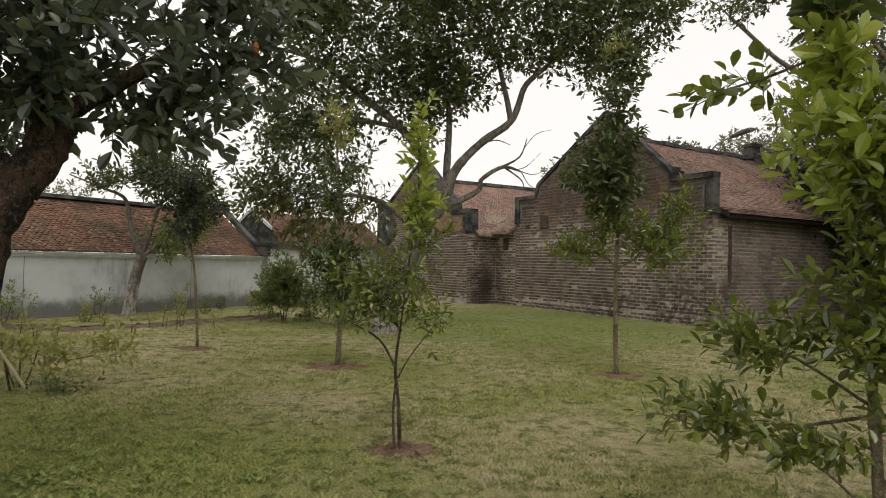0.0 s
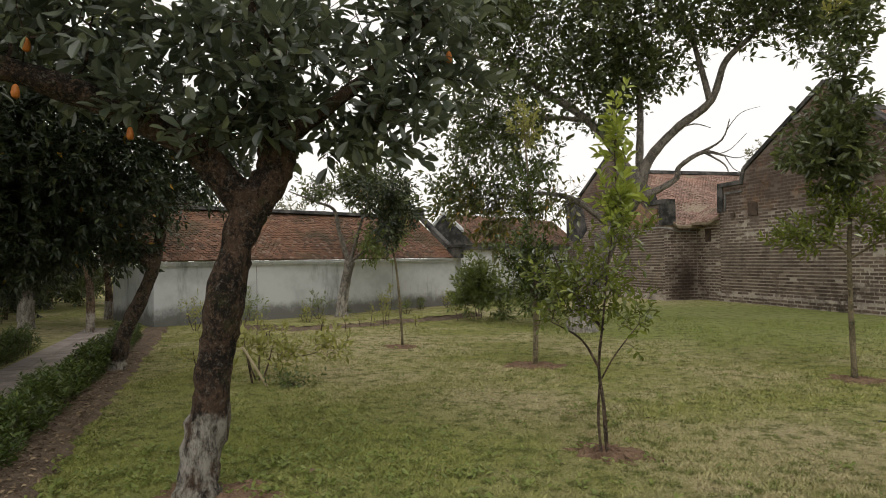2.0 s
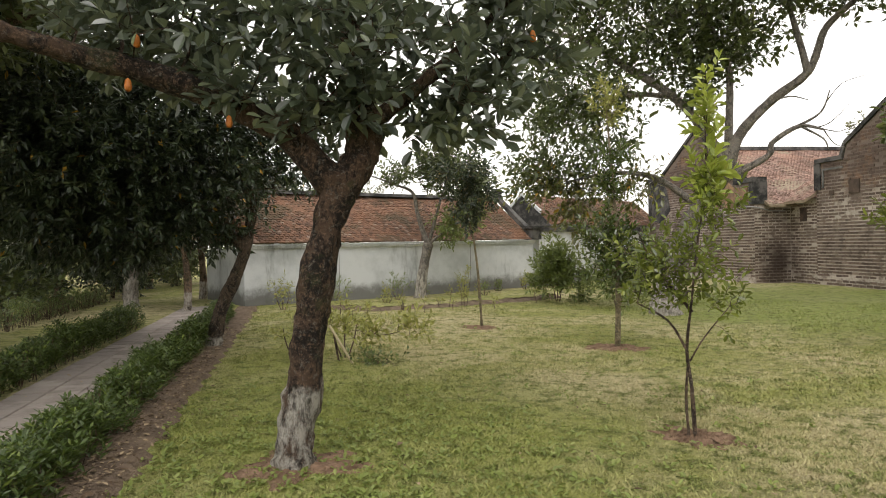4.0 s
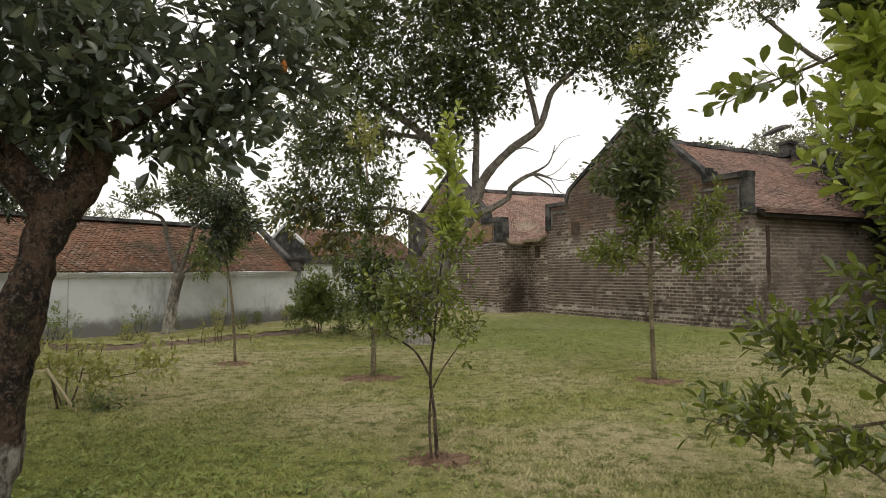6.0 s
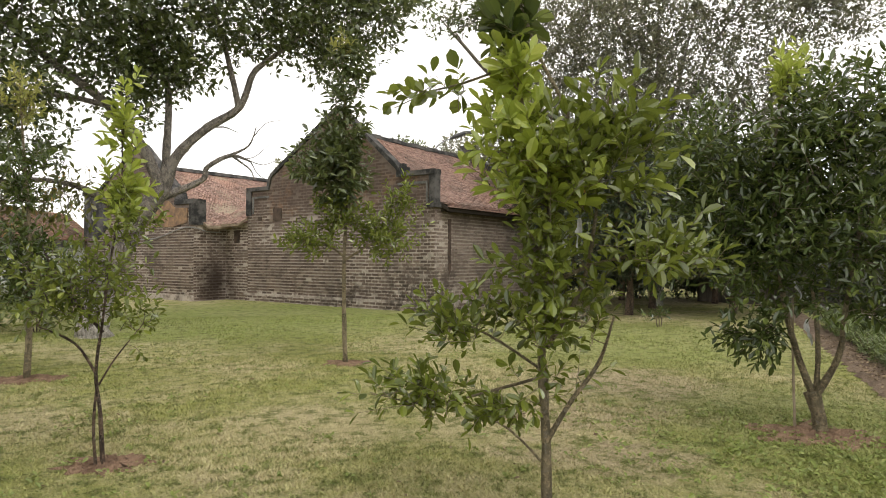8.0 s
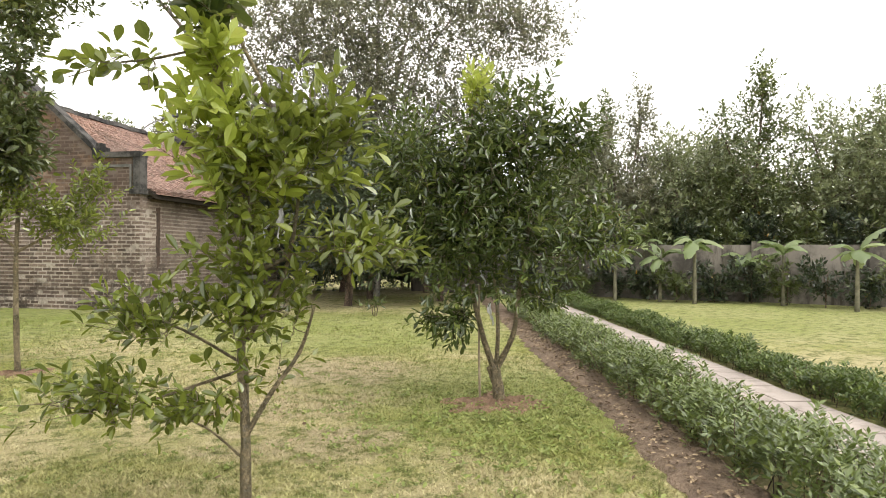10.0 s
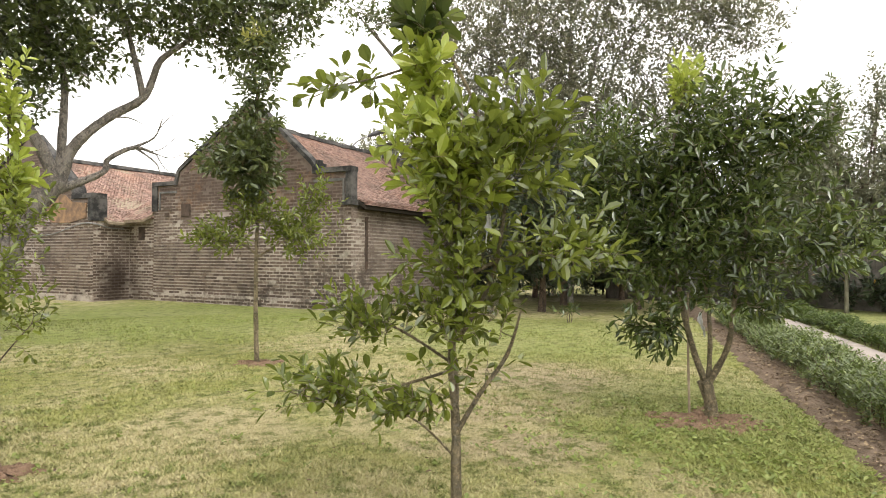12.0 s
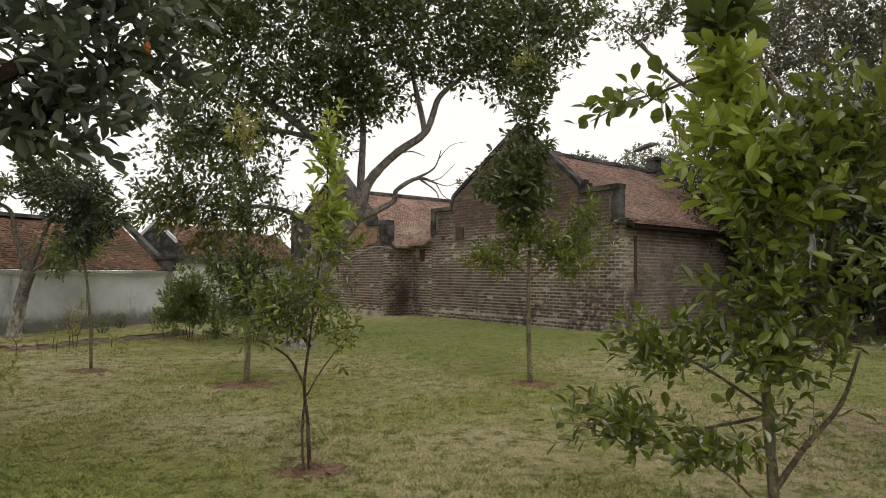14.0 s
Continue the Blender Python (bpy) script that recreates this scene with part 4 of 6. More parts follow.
def hedge(way, o0, o1, s0, s1, height, label, seed, density=460, size=0.062, leaf=None):
    """A low clipped hedge: upright shoots with whorls of narrow leaves."""
    rng = np.random.default_rng(seed)
    h = thing("hedge", way.at((o0 + o1) / 2, (s0 + s1) / 2), label, "hedge", "low hedges along the paths")
    n = int((s1 - s0) * density)
    s = rng.uniform(s0, s1, n)
    bump = 0.06 * np.sin(s * 2.1 + seed) + 0.05 * np.sin(s * 5.3)
    q = rng.uniform(-1, 1, n)
    mid, half = (o0 + o1) / 2, (o1 - o0) / 2
    o = mid + q * half * (1 + 0.25 * rng.normal(size=n).clip(-1, 1))
    top = (height + bump) * (1 - 0.25 * np.abs(q) ** 3) * rng.uniform(0.75, 1.15, n)
    z = top * rng.random(n) ** 0.65
    N, D = np.array(way.n), np.array(way.d)
    c = N * o[:, None] + D * s[:, None]
    c[:, 2] = z
    per = 7
    k = np.tile(np.arange(per), n)
    a = k * 2.4 + np.repeat(rng.uniform(0, 6.28, n), per)
    u = k / per
    base = np.repeat(c, per, 0) + np.array([0, 0, 1.0]) * (u * 0.06)[:, None]
    along = np.stack([np.cos(a), np.sin(a), 0.35 + 0.7 * u + 0.2 * rng.normal(size=len(a))], 1) + 0.35 * np.repeat(N * np.sign(q)[:, None], per, 0)
    flat = np.array([0, 0, 1.0]) + 0.4 * rng.normal(size=along.shape)
    L = size * rng.uniform(0.7, 1.25, len(a))
    v, f = leaf_arrays(base, along, flat, L, L * 0.36, False)
    tagged(piece("foliage", v, f, leaf or L_HEDGE, h), kind="stuff")
    m = int((s1 - s0) * 40)
    s = rng.uniform(s0, s1, m)
    o = rng.uniform(o0 + 0.05, o1 - 0.05, m)
    st = N * o[:, None] + D * s[:, None]
    en = st + np.array([0, 0, height * 0.85]) + rng.normal(size=st.shape) * np.array([0.06, 0.06, 0.04])
    st[:, 2] = -0.02
    v, f = twig_arrays(st, en, 0.006, 0.003)
    tagged(piece("woody_base", v, f, BARK, h), kind="stuff")
    return h


strip("soil_strip", LEFT, 1.22, 1.75, -1.5, 16.5, 0.032, SOIL, "bare brown soil strip with dry leaf litter beside the hedge", "soil", 1)
strip("soil_strip", RIGHT, 1.80, 2.35, -1.5, 24.0, 0.032, SOIL, "bare brown soil strip with dry leaf litter beside the hedge", "soil", 2)
slabs(LEFT, 2.05, 3.05, -3.0, 17.0, "grey-brown paved garden path between low hedges", 3)
slabs(RIGHT, 2.92, 4.02, -3.0, 26.0, "pinkish grey paved garden path between low hedges", 4)
# the two left hedges carry the canopy's shade in their leaf colour
hedge(LEFT, 1.55, 1.95, 0.0, 14.0, 0.32, "low dark green clipped hedge along the paved path, shade in its colour", 5, leaf=L_HEDGE_SHADE)
hedge(LEFT, 3.12, 3.6, 1.0, 13.2, 0.36, "low dark green clipped hedge beside the far lawn, shade in its colour", 6, leaf=L_HEDGE_SHADE)
hedge(RIGHT, 2.2, 2.84, 1.0, 16.0, 0.38, "low bright green clipped hedge along the paved path", 7)
hedge(RIGHT, 4.10, 4.65, 2.0, 20.0, 0.24, "low dark green clipped hedge beside the banana bed", 8, leaf=L_HEDGE_SHADE)
hedge(LEFT, 5.5, 6.0, 9.0, 20.0, 0.45, "low dark hedge at the far side of the lawn", 9, 130)

# earth rings round the planted trees
for x, y, rx, ry, s in ((-0.31, 5.08, 0.36, 0.28, 1), (2.38, 8.7, 0.42, 0.3, 2), (-1.45, 9.05, 0.5, 0.27, 3), (5.2, 3.65, 0.58, 0.46, 4), (-2.78, 3.5, 0.46, 0.4, 5), (-4.05, 10.5, 0.36, 0.24, 6)):
    patch("soil_ring", x, y, rx * 0.92, ry * 0.92, -0.012, RED_SOIL, "ring of bare red-brown soil round a planted tree", "soil", s, kind="structure")
# the old bed edge before the white wall
BANK = [Vector(p) for p in ((-9.6, 13.3, 0), (-8.4, 13.0, 0), (-7.4, 12.9, 0), (-6.5, 13.6, 0), (-5.7, 14.7, 0), (-4.65, 16.2, 0), (-4.2, 17.0, 0))]


def bank_line(steps=14):
    """Points along the old bed's edge, with the way uphill at each."""
    out = []
    for i in range(len(BANK) - 1):
        for j in range(steps):
            out.append((BANK[i].lerp(BANK[i + 1], j / steps), (BANK[i + 1] - BANK[i]).normalized()))
    return out


def grass_bank():
    """A low turf step in front of the white wall, with a crumbling earth face."""
    rnd = random.Random(31)
    line = bank_line()
    face_v, face_f, turf_v, turf_f = [], [], [], []
    for i, (p, d) in enumerate(line):
        up = Vector((-d.y, d.x, 0))
        up = (up + Vector((-0.3, 0.9, 0))).normalized()
        w = rnd.uniform(-0.05, 0.05)
        h = 0.075 + 0.03 * noise.noise(p * 1.3) + rnd.uniform(-0.015, 0.015)
        for o, z in ((-0.55 + 3 * w, -0.05), (-0.2 + w, 0.03), (w, h - 0.02), (0.03 + w, h)):
            face_v.append(p + up * o + Vector((0, 0, z + rnd.uniform(-0.01, 0.01))))
        for o, z in ((w - 0.02, h - 0.005), (0.1 + w, h + 0.015), (0.6, h - 0.01), (1.6, -0.04)):
            turf_v.append(p + up * o + Vector((0, 0, z + rnd.uniform(-0.01, 0.01))))
        if i:
            for k in range(3):
                q = 4 * i + k
                face_f.append((q - 4, q, q + 1, q - 3))
                turf_f.append((q - 4, q, q + 1, q - 3))
    b = thing("bank", BANK[2], "low turf step with crumbling dark earth edge on the lawn", "bank", kind="structure")
    piece("earth_face", face_v, face_f, SOIL, b, "bare brown earth edge")
    piece("turf", turf_v, turf_f, LAWN, b, "short green turf", True)


grass_bank()

# ---- trees ----
H = (-2.5, 3.6, 2.2)
near_tree = tree("fruit_tree", "old dark-leaved fruit tree with lime-washed leaning trunk and orange fruit", "tree", (-2.8, 3.5, 0),
     ([(-2.8, 3.5, -0.08), (-2.79, 3.5, 0.1), (-2.74, 3.54, 0.53), (-2.69, 3.58, 1.06), (-2.60, 3.65, 1.58), (-2.50, 3.72, 1.97)], [0.18, 0.134, 0.118, 0.12, 0.112, 0.14]),
     [([(-2.52, 3.71, 1.9), (-2.38, 3.79, 2.16), (-2.4, 3.77, 2.62), (-2.46, 3.74, 3.19), (-2.52, 3.7, 3.95)], [0.14, 0.12, 0.095, 0.07, 0.03]),
      ([(-2.56, 3.68, 1.9), (-2.77, 3.52, 2.22), (-3.04, 3.31, 2.42), (-3.37, 2.98, 2.59), (-3.65, 2.65, 2.68), (-3.92, 2.24, 2.78)], [0.115, 0.1, 0.092, 0.082, 0.07, 0.045]),
      ([(-2.38, 3.79, 2.3), (-2.0, 3.95, 2.6), (-1.7, 4.1, 2.9), (-1.4, 4.2, 3.2)], [0.07, 0.05, 0.035, 0.015]),
      ([(-2.42, 3.76, 2.7), (-2.6, 4.2, 3.1), (-2.5, 4.7, 3.4)], [0.06, 0.04, 0.015])],
     [("crown", L_FRUIT, dict(blobs=[(-3.3, 3.05, 3.15, 0.6, 0.5), (-2.62, 3.7, 3.15, 0.85, 0.6, 0.35), (-1.8, 4.1, 3.05, 0.6, 0.55), (-2.55, 3.68, 2.58, 0.5, 0.2), (-1.84, 4.07, 2.42, 0.36, 0.22), (-3.6, 2.95, 2.9, 0.35, 0.2), (-1.45, 4.2, 3.3, 0.5, 0.4), (-2.6, 4.5, 3.2, 0.8, 0.55, 0.5), (-2.5, 3.7, 3.9, 1.1, 0.5, 0.15), (-1.65, 3.98, 2.55, 0.4, 0.3, 1.8), (-1.4, 4.12, 2.85, 0.32, 0.3, 1.5), (-2.9, 3.5, 2.95, 0.45, 0.3), (-2.45, 3.75, 2.42, 0.5, 0.2, 1.4), (-1.95, 4.05, 2.38, 0.42, 0.2, 1.5), (-3.9, 3.2, 3.2, 0.7, 0.6), (-1.25, 4.3, 2.85, 0.3, 0.3), (-2.25, 3.6, 2.5, 0.4, 0.24, 1.6), (-2.8, 3.75, 2.45, 0.28, 0.16, 2.5), (-2.72, 3.42, 2.34, 0.22, 0.13, 4.0), (-2.95, 3.15, 2.55, 0.2, 0.12, 3.0), (-3.3, 3.3, 2.75, 0.4, 0.25, 1.5), (-2.3, 3.5, 2.9, 0.5, 0.35, 1.2)], clusters=600, per=9, size=0.126, twig=0.26, droop=0.1, slim=0.52, heart=H)),
      # sprays added out of view, to shade the left hedges and path
      ("outer_crown", L_FRUIT, dict(blobs=[(-4.9, 2.2, 4.2, 1.3, 0.7), (-5.6, 3.6, 4.9, 1.4, 0.7), (-4.4, 0.6, 4.0, 1.4, 0.7)], clusters=160, per=9, size=0.15, twig=0.3, slim=0.5, heart=H))],
     BARK_WASHED, 101, r_twig=0.007, bark_rough=0.2)
for x, y, z in ((-1.22, 4.02, 2.83), (-2.94, 3.1, 2.28), (-3.29, 2.72, 2.73), (-3.31, 2.67, 2.46)):
    me_v, me_f = tube([(x, y, z + 0.05), (x, y, z + 0.035), (x, y, z), (x, y, z - 0.022), (x, y, z - 0.03)], [0.003, 0.016, 0.023, 0.018, 0.004], 10)
    piece("fruit", me_v, me_f, ORANGE, near_tree, "ripe orange fruit", True)

# tree added beyond the left edge of view to darken the path and hedges
far_limbs = [([(-7.9, 2.2, 1.9), (-7.2, 3.4, 3.2), (-6.4, 4.6, 4.2)], [0.12, 0.08, 0.03]), ([(-7.9, 2.2, 2.1), (-6.4, 2.9, 3.6), (-5.0, 3.6, 4.4)], [0.11, 0.07, 0.03]), ([(-7.9, 2.2, 2.0), (-8.4, 3.6, 3.4), (-8.8, 5.0, 4.2)], [0.1, 0.07, 0.03])]
tree("shade_tree", "broad dark tree added over the paved path to shade it, trunk out of view", "tree", (-8.0, 2.0, 0),
     ([(-8.0, 2.0, -0.06), (-7.98, 2.05, 0.4), (-7.94, 2.1, 1.2), (-7.9, 2.2, 2.2)], [0.24, 0.18, 0.16, 0.14]), far_limbs,
     [("crown", L_MID, dict(blobs=[(-6.6, 4.0, 4.2, 1.5, 0.8), (-8.6, 4.9, 4.2, 1.9, 0.9), (-5.4, 2.6, 4.4, 1.3, 0.7), (-7.6, 2.4, 4.4, 2.0, 1.0), (-6.0, 0.4, 4.5, 1.8, 0.8)], clusters=2400, per=10, size=0.15, rounded=False, twig=0.3, slim=0.42, heart=(-7.5, 2.8, 2.6)))],
     BARK, 111)

path_tree = tree("garden_tree", "dark dense evergreen tree leaning beside the paved path", "tree", (-7.15, 7.33, 0),
     ([(-7.15, 7.33, -0.05), (-7.13, 7.34, 0.15), (-7.07, 7.41, 0.56), (-6.91, 7.56, 1.05), (-6.78, 7.67, 1.54), (-6.67, 7.77, 2.38)], [0.16, 0.118, 0.105, 0.09, 0.085, 0.06]),
     [([(-6.8, 7.65, 1.5), (-7.4, 7.2, 2.2), (-8.2, 6.7, 2.9), (-8.9, 6.2, 3.4)], [0.1, 0.08, 0.06, 0.02]), ([(-6.7, 7.75, 2.2), (-7.2, 7.6, 3.2), (-7.6, 7.3, 4.1)], [0.08, 0.05, 0.02])],
     [("crown", L_DARK, dict(blobs=[(-7.5, 7.1, 2.75, 1.4, 1.0), (-8.6, 6.1, 3.1, 1.8, 1.45), (-7.6, 6.9, 3.9, 1.4, 0.9), (-7.05, 7.4, 1.75, 0.4, 0.35), (-9.5, 6.3, 2.6, 1.5, 1.1), (-6.9, 7.6, 3.0, 0.7, 0.8), (-8.2, 6.8, 2.15, 1.2, 0.55), (-9.6, 7.4, 2.3, 1.5, 0.7), (-9.0, 5.2, 2.4, 1.4, 0.8), (-8.0, 5.4, 2.9, 1.2, 0.9), (-8.4, 6.6, 1.75, 1.3, 0.45, 1.3), (-9.4, 7.4, 1.6, 1.3, 0.5), (-5.95, 8.1, 2.85, 0.6, 0.5, 1.2), (-6.4, 7.9, 3.6, 0.7, 0.5)], clusters=7400, per=12, size=0.125, rounded=False, twig=0.2, droop=0.3, slim=0.34, shell=2.2, heart=(-7.6, 7.0, 2.0)))],
     BARK_DARK, 102)

yard_tree = tree("spreading_tree", "tall spreading tree with grey limbs, sparse crown and lime-washed foot", "tree", (-1.2, 13.63, 0),
     ([(-1.2, 13.63, -0.05), (-1.18, 13.63, 0.25), (-1.01, 13.65, 0.97), (-0.52, 13.68, 2.08), (0.0, 13.69, 2.88)], [0.34, 0.26, 0.22, 0.19, 0.17]),
     [([(-0.03, 13.69, 2.8), (-0.37, 13.69, 3.6), (-0.98, 13.65, 4.39), (-1.94, 13.54, 5.13), (-2.73, 13.4, 5.72), (-3.61, 13.19, 5.92)], [0.12, 0.1, 0.09, 0.075, 0.055, 0.03]),
      ([(0.0, 13.69, 2.75), (0.21, 13.69, 3.47), (0.75, 13.68, 4.08), (1.41, 13.63, 4.59), (1.69, 13.6, 5.32), (2.09, 13.54, 5.71), (2.9, 13.4, 6.4)], [0.13, 0.1, 0.085, 0.075, 0.06, 0.05, 0.02]),
      ([(-0.05, 13.69, 2.66), (0.7, 13.68, 3.05), (0.81, 13.67, 3.32), (1.25, 13.64, 3.58), (1.64, 13.6, 3.48)], [0.09, 0.06, 0.05, 0.04, 0.015]),
      ([(1.2, 13.64, 3.57), (1.6, 13.6, 3.8), (1.75, 13.6, 4.2)], [0.03, 0.018, 0.008]), ([(1.3, 13.64, 3.56), (1.62, 13.5, 3.3), (1.7, 13.5, 3.1)], [0.025, 0.015, 0.008]),
      ([(1.5, 13.62, 3.52), (1.75, 13.6, 3.6), (2.05, 13.6, 3.9)], [0.012, 0.008, 0.004]), ([(1.6, 13.6, 3.5), (1.9, 13.58, 3.42), (2.2, 13.5, 3.55)], [0.012, 0.008, 0.004]),
      ([(1.7, 13.6, 4.0), (1.95, 13.6, 4.3), (2.3, 13.6, 4.4)], [0.01, 0.006, 0.003]), ([(1.64, 13.6, 3.48), (1.8, 13.55, 3.2), (2.0, 13.5, 3.1)], [0.012, 0.008, 0.004]), ([(0.75, 13.68, 4.08), (1.1, 13.6, 4.15), (1.4, 13.6, 4.05)], [0.02, 0.014, 0.006]),
      ([(0.0, 13.69, 2.9), (0.05, 13.69, 3.8), (0.04, 13.69, 4.94), (-0.38, 13.68, 6.03), (-0.6, 13.7, 7.2)], [0.09, 0.075, 0.06, 0.045, 0.02]),
      ([(1.4, 13.63, 4.6), (1.2, 13.8, 5.6), (0.9, 13.9, 6.8)], [0.07, 0.05, 0.02]), ([(-0.98, 13.65, 4.39), (-2.0, 13.6, 4.5), (-2.9, 13.5, 4.1)], [0.06, 0.05, 0.02]), ([(-0.5, 13.68, 2.1), (-1.3, 13.6, 2.75), (-2.2, 13.5, 2.9), (-3.1, 13.4, 2.75)], [0.08, 0.06, 0.04, 0.015])],
     [("hanging_foliage", L_OLIVE, dict(blobs=[(-2.7, 13.5, 2.5, 0.9, 0.5), (-3.6, 13.3, 2.75, 0.8, 0.45), (-1.7, 13.55, 2.7, 0.6, 0.5, 0.8), (-3.0, 13.4, 1.95, 0.5, 0.35)], clusters=230, per=8, size=0.15, rounded=False, twig=0.35, droop=0.3, slim=0.45, shell=2.2, heart=(-0.8, 13.7, 3.2))),
      ("crown", L_MID, dict(blobs=[(-2.95, 13.43, 3.6, 1.4, 0.85, 0.7), (-2.77, 13.46, 4.8, 1.5, 1.1, 1.1), (-3.9, 13.3, 2.9, 0.7, 0.5, 0.8), (-1.55, 13.65, 6.7, 2.0, 1.4), (1.16, 13.69, 6.9, 2.1, 1.3), (3.1, 13.40, 6.5, 1.6, 0.9), (3.13, 13.38, 5.6, 0.65, 0.6, 0.5), (-0.58, 13.73, 5.3, 1.1, 0.9, 1.0), (0.1, 13.7, 5.3, 0.9, 0.6, 1.2), (-0.6, 13.7, 4.35, 0.55, 0.45, 0.9), (0.46, 13.73, 8.6, 2.9, 1.2), (-3.2, 13.4, 7.2, 1.4, 1.2), (4.2, 13.2, 7.4, 1.2, 1.0)], clusters=5400, per=7, size=0.165, rounded=False, twig=0.4, droop=0.12, slim=0.5, shell=3.0, heart=(0, 13.7, 3.2)))],
     BARK_GREY, 103, r_twig=0.009)

sapling = tree("citrus_sapling", "slim young citrus tree with yellow-green shoot at its top", "tree", (-0.31, 5.06, 0),
     ([(-0.31, 5.06, -0.03), (-0.33, 5.05, 0.38), (-0.36, 5.05, 0.67), (-0.32, 5.05, 1.04), (-0.28, 5.05, 1.43), (-0.21, 5.05, 1.95), (-0.22, 5.05, 2.7)], [0.017, 0.0125, 0.0115, 0.009, 0.008, 0.006, 0.003]),
     [([(-0.36, 5.05, 0.66), (-0.49, 5.04, 0.88), (-0.71, 5.02, 1.01)], [0.011, 0.009, 0.004]), ([(-0.34, 5.05, 0.58), (-0.24, 5.05, 0.76), (-0.06, 5.06, 1.0)], [0.007, 0.006, 0.003]),
      ([(-0.35, 5.03, -0.03), (-0.37, 5.04, 0.3), (-0.35, 5.05, 0.6)], [0.012, 0.011, 0.008]), ([(-0.32, 5.05, 0.95), (-0.6, 5.2, 1.3), (-0.7, 5.1, 1.55)], [0.014, 0.01, 0.004])],
     [("crown", L_LIGHT, dict(blobs=[(-0.45, 5.05, 1.36, 0.46, 0.34), (-0.5, 5.04, 1.15, 0.3, 0.25), (-0.16, 5.06, 1.78, 0.22, 0.26), (-0.07, 5.06, 1.02, 0.11, 0.2, 2.0)], clusters=190, per=8, size=0.068, twig=0.18, slim=0.42, heart=(-0.33, 5.05, 0.9))),
      ("shoot", L_YOUNG, dict(blobs=[(-0.19, 5.06, 2.45, 0.11, 0.3), (-0.17, 5.06, 1.98, 0.15, 0.25)], clusters=44, per=9, size=0.1, twig=0.16, slim=0.42, heart=(-0.2, 5.05, 1.4)))],
     BARK, 104, "young citrus trees on the lawn", r_twig=0.004)

slim_tree = tree("citrus_sapling", "slim young tree with two-tiered crown in a ring of soil", "tree", (2.38, 8.69, 0),
     ([(2.39, 8.69, -0.03), (2.37, 8.7, 0.79), (2.37, 8.7, 1.59), (2.41, 8.69, 2.47), (2.37, 8.7, 3.51), (2.31, 8.72, 4.55)], [0.036, 0.028, 0.024, 0.019, 0.013, 0.005]),
     [([(2.37, 8.7, 1.45), (2.62, 8.6, 1.62), (2.95, 8.5, 1.85), (3.14, 8.46, 2.2)], [0.018, 0.014, 0.01, 0.004]), ([(2.37, 8.7, 1.5), (2.15, 8.75, 1.66), (1.85, 8.85, 1.72)], [0.018, 0.014, 0.005])],
     [("crown", L_LIGHT, dict(blobs=[(1.9, 8.82, 1.74, 0.46, 0.2, 1.2), (2.2, 8.74, 2.08, 0.34, 0.26), (2.95, 8.52, 1.8, 0.44, 0.4, 1.2), (3.15, 8.46, 2.3, 0.26, 0.3), (2.6, 8.6, 1.95, 0.3, 0.22)], clusters=250, per=9, size=0.1, twig=0.24, slim=0.38, heart=(2.37, 8.7, 1.3))),
      ("upper_crown", L_MID, dict(blobs=[(2.2, 8.75, 2.72, 0.6, 0.32, 1.2), (2.28, 8.72, 3.15, 0.5, 0.36), (2.33, 8.71, 3.7, 0.27, 0.42), (2.45, 8.69, 4.25, 0.3, 0.45), (2.32, 8.7, 2.4, 0.34, 0.2)], clusters=300, per=9, size=0.125, twig=0.22, slim=0.42, droop=0.3, heart=(2.37, 8.7, 2.0))),
      ("shoot", L_YELLOW, dict(blobs=[(2.36, 8.7, 4.5, 0.14, 0.16)], clusters=14, per=8, size=0.11, twig=0.16, slim=0.4, heart=(2.37, 8.7, 4.0)))],
     BARK_GREEN, 105, "young citrus trees on the lawn", r_twig=0.005)

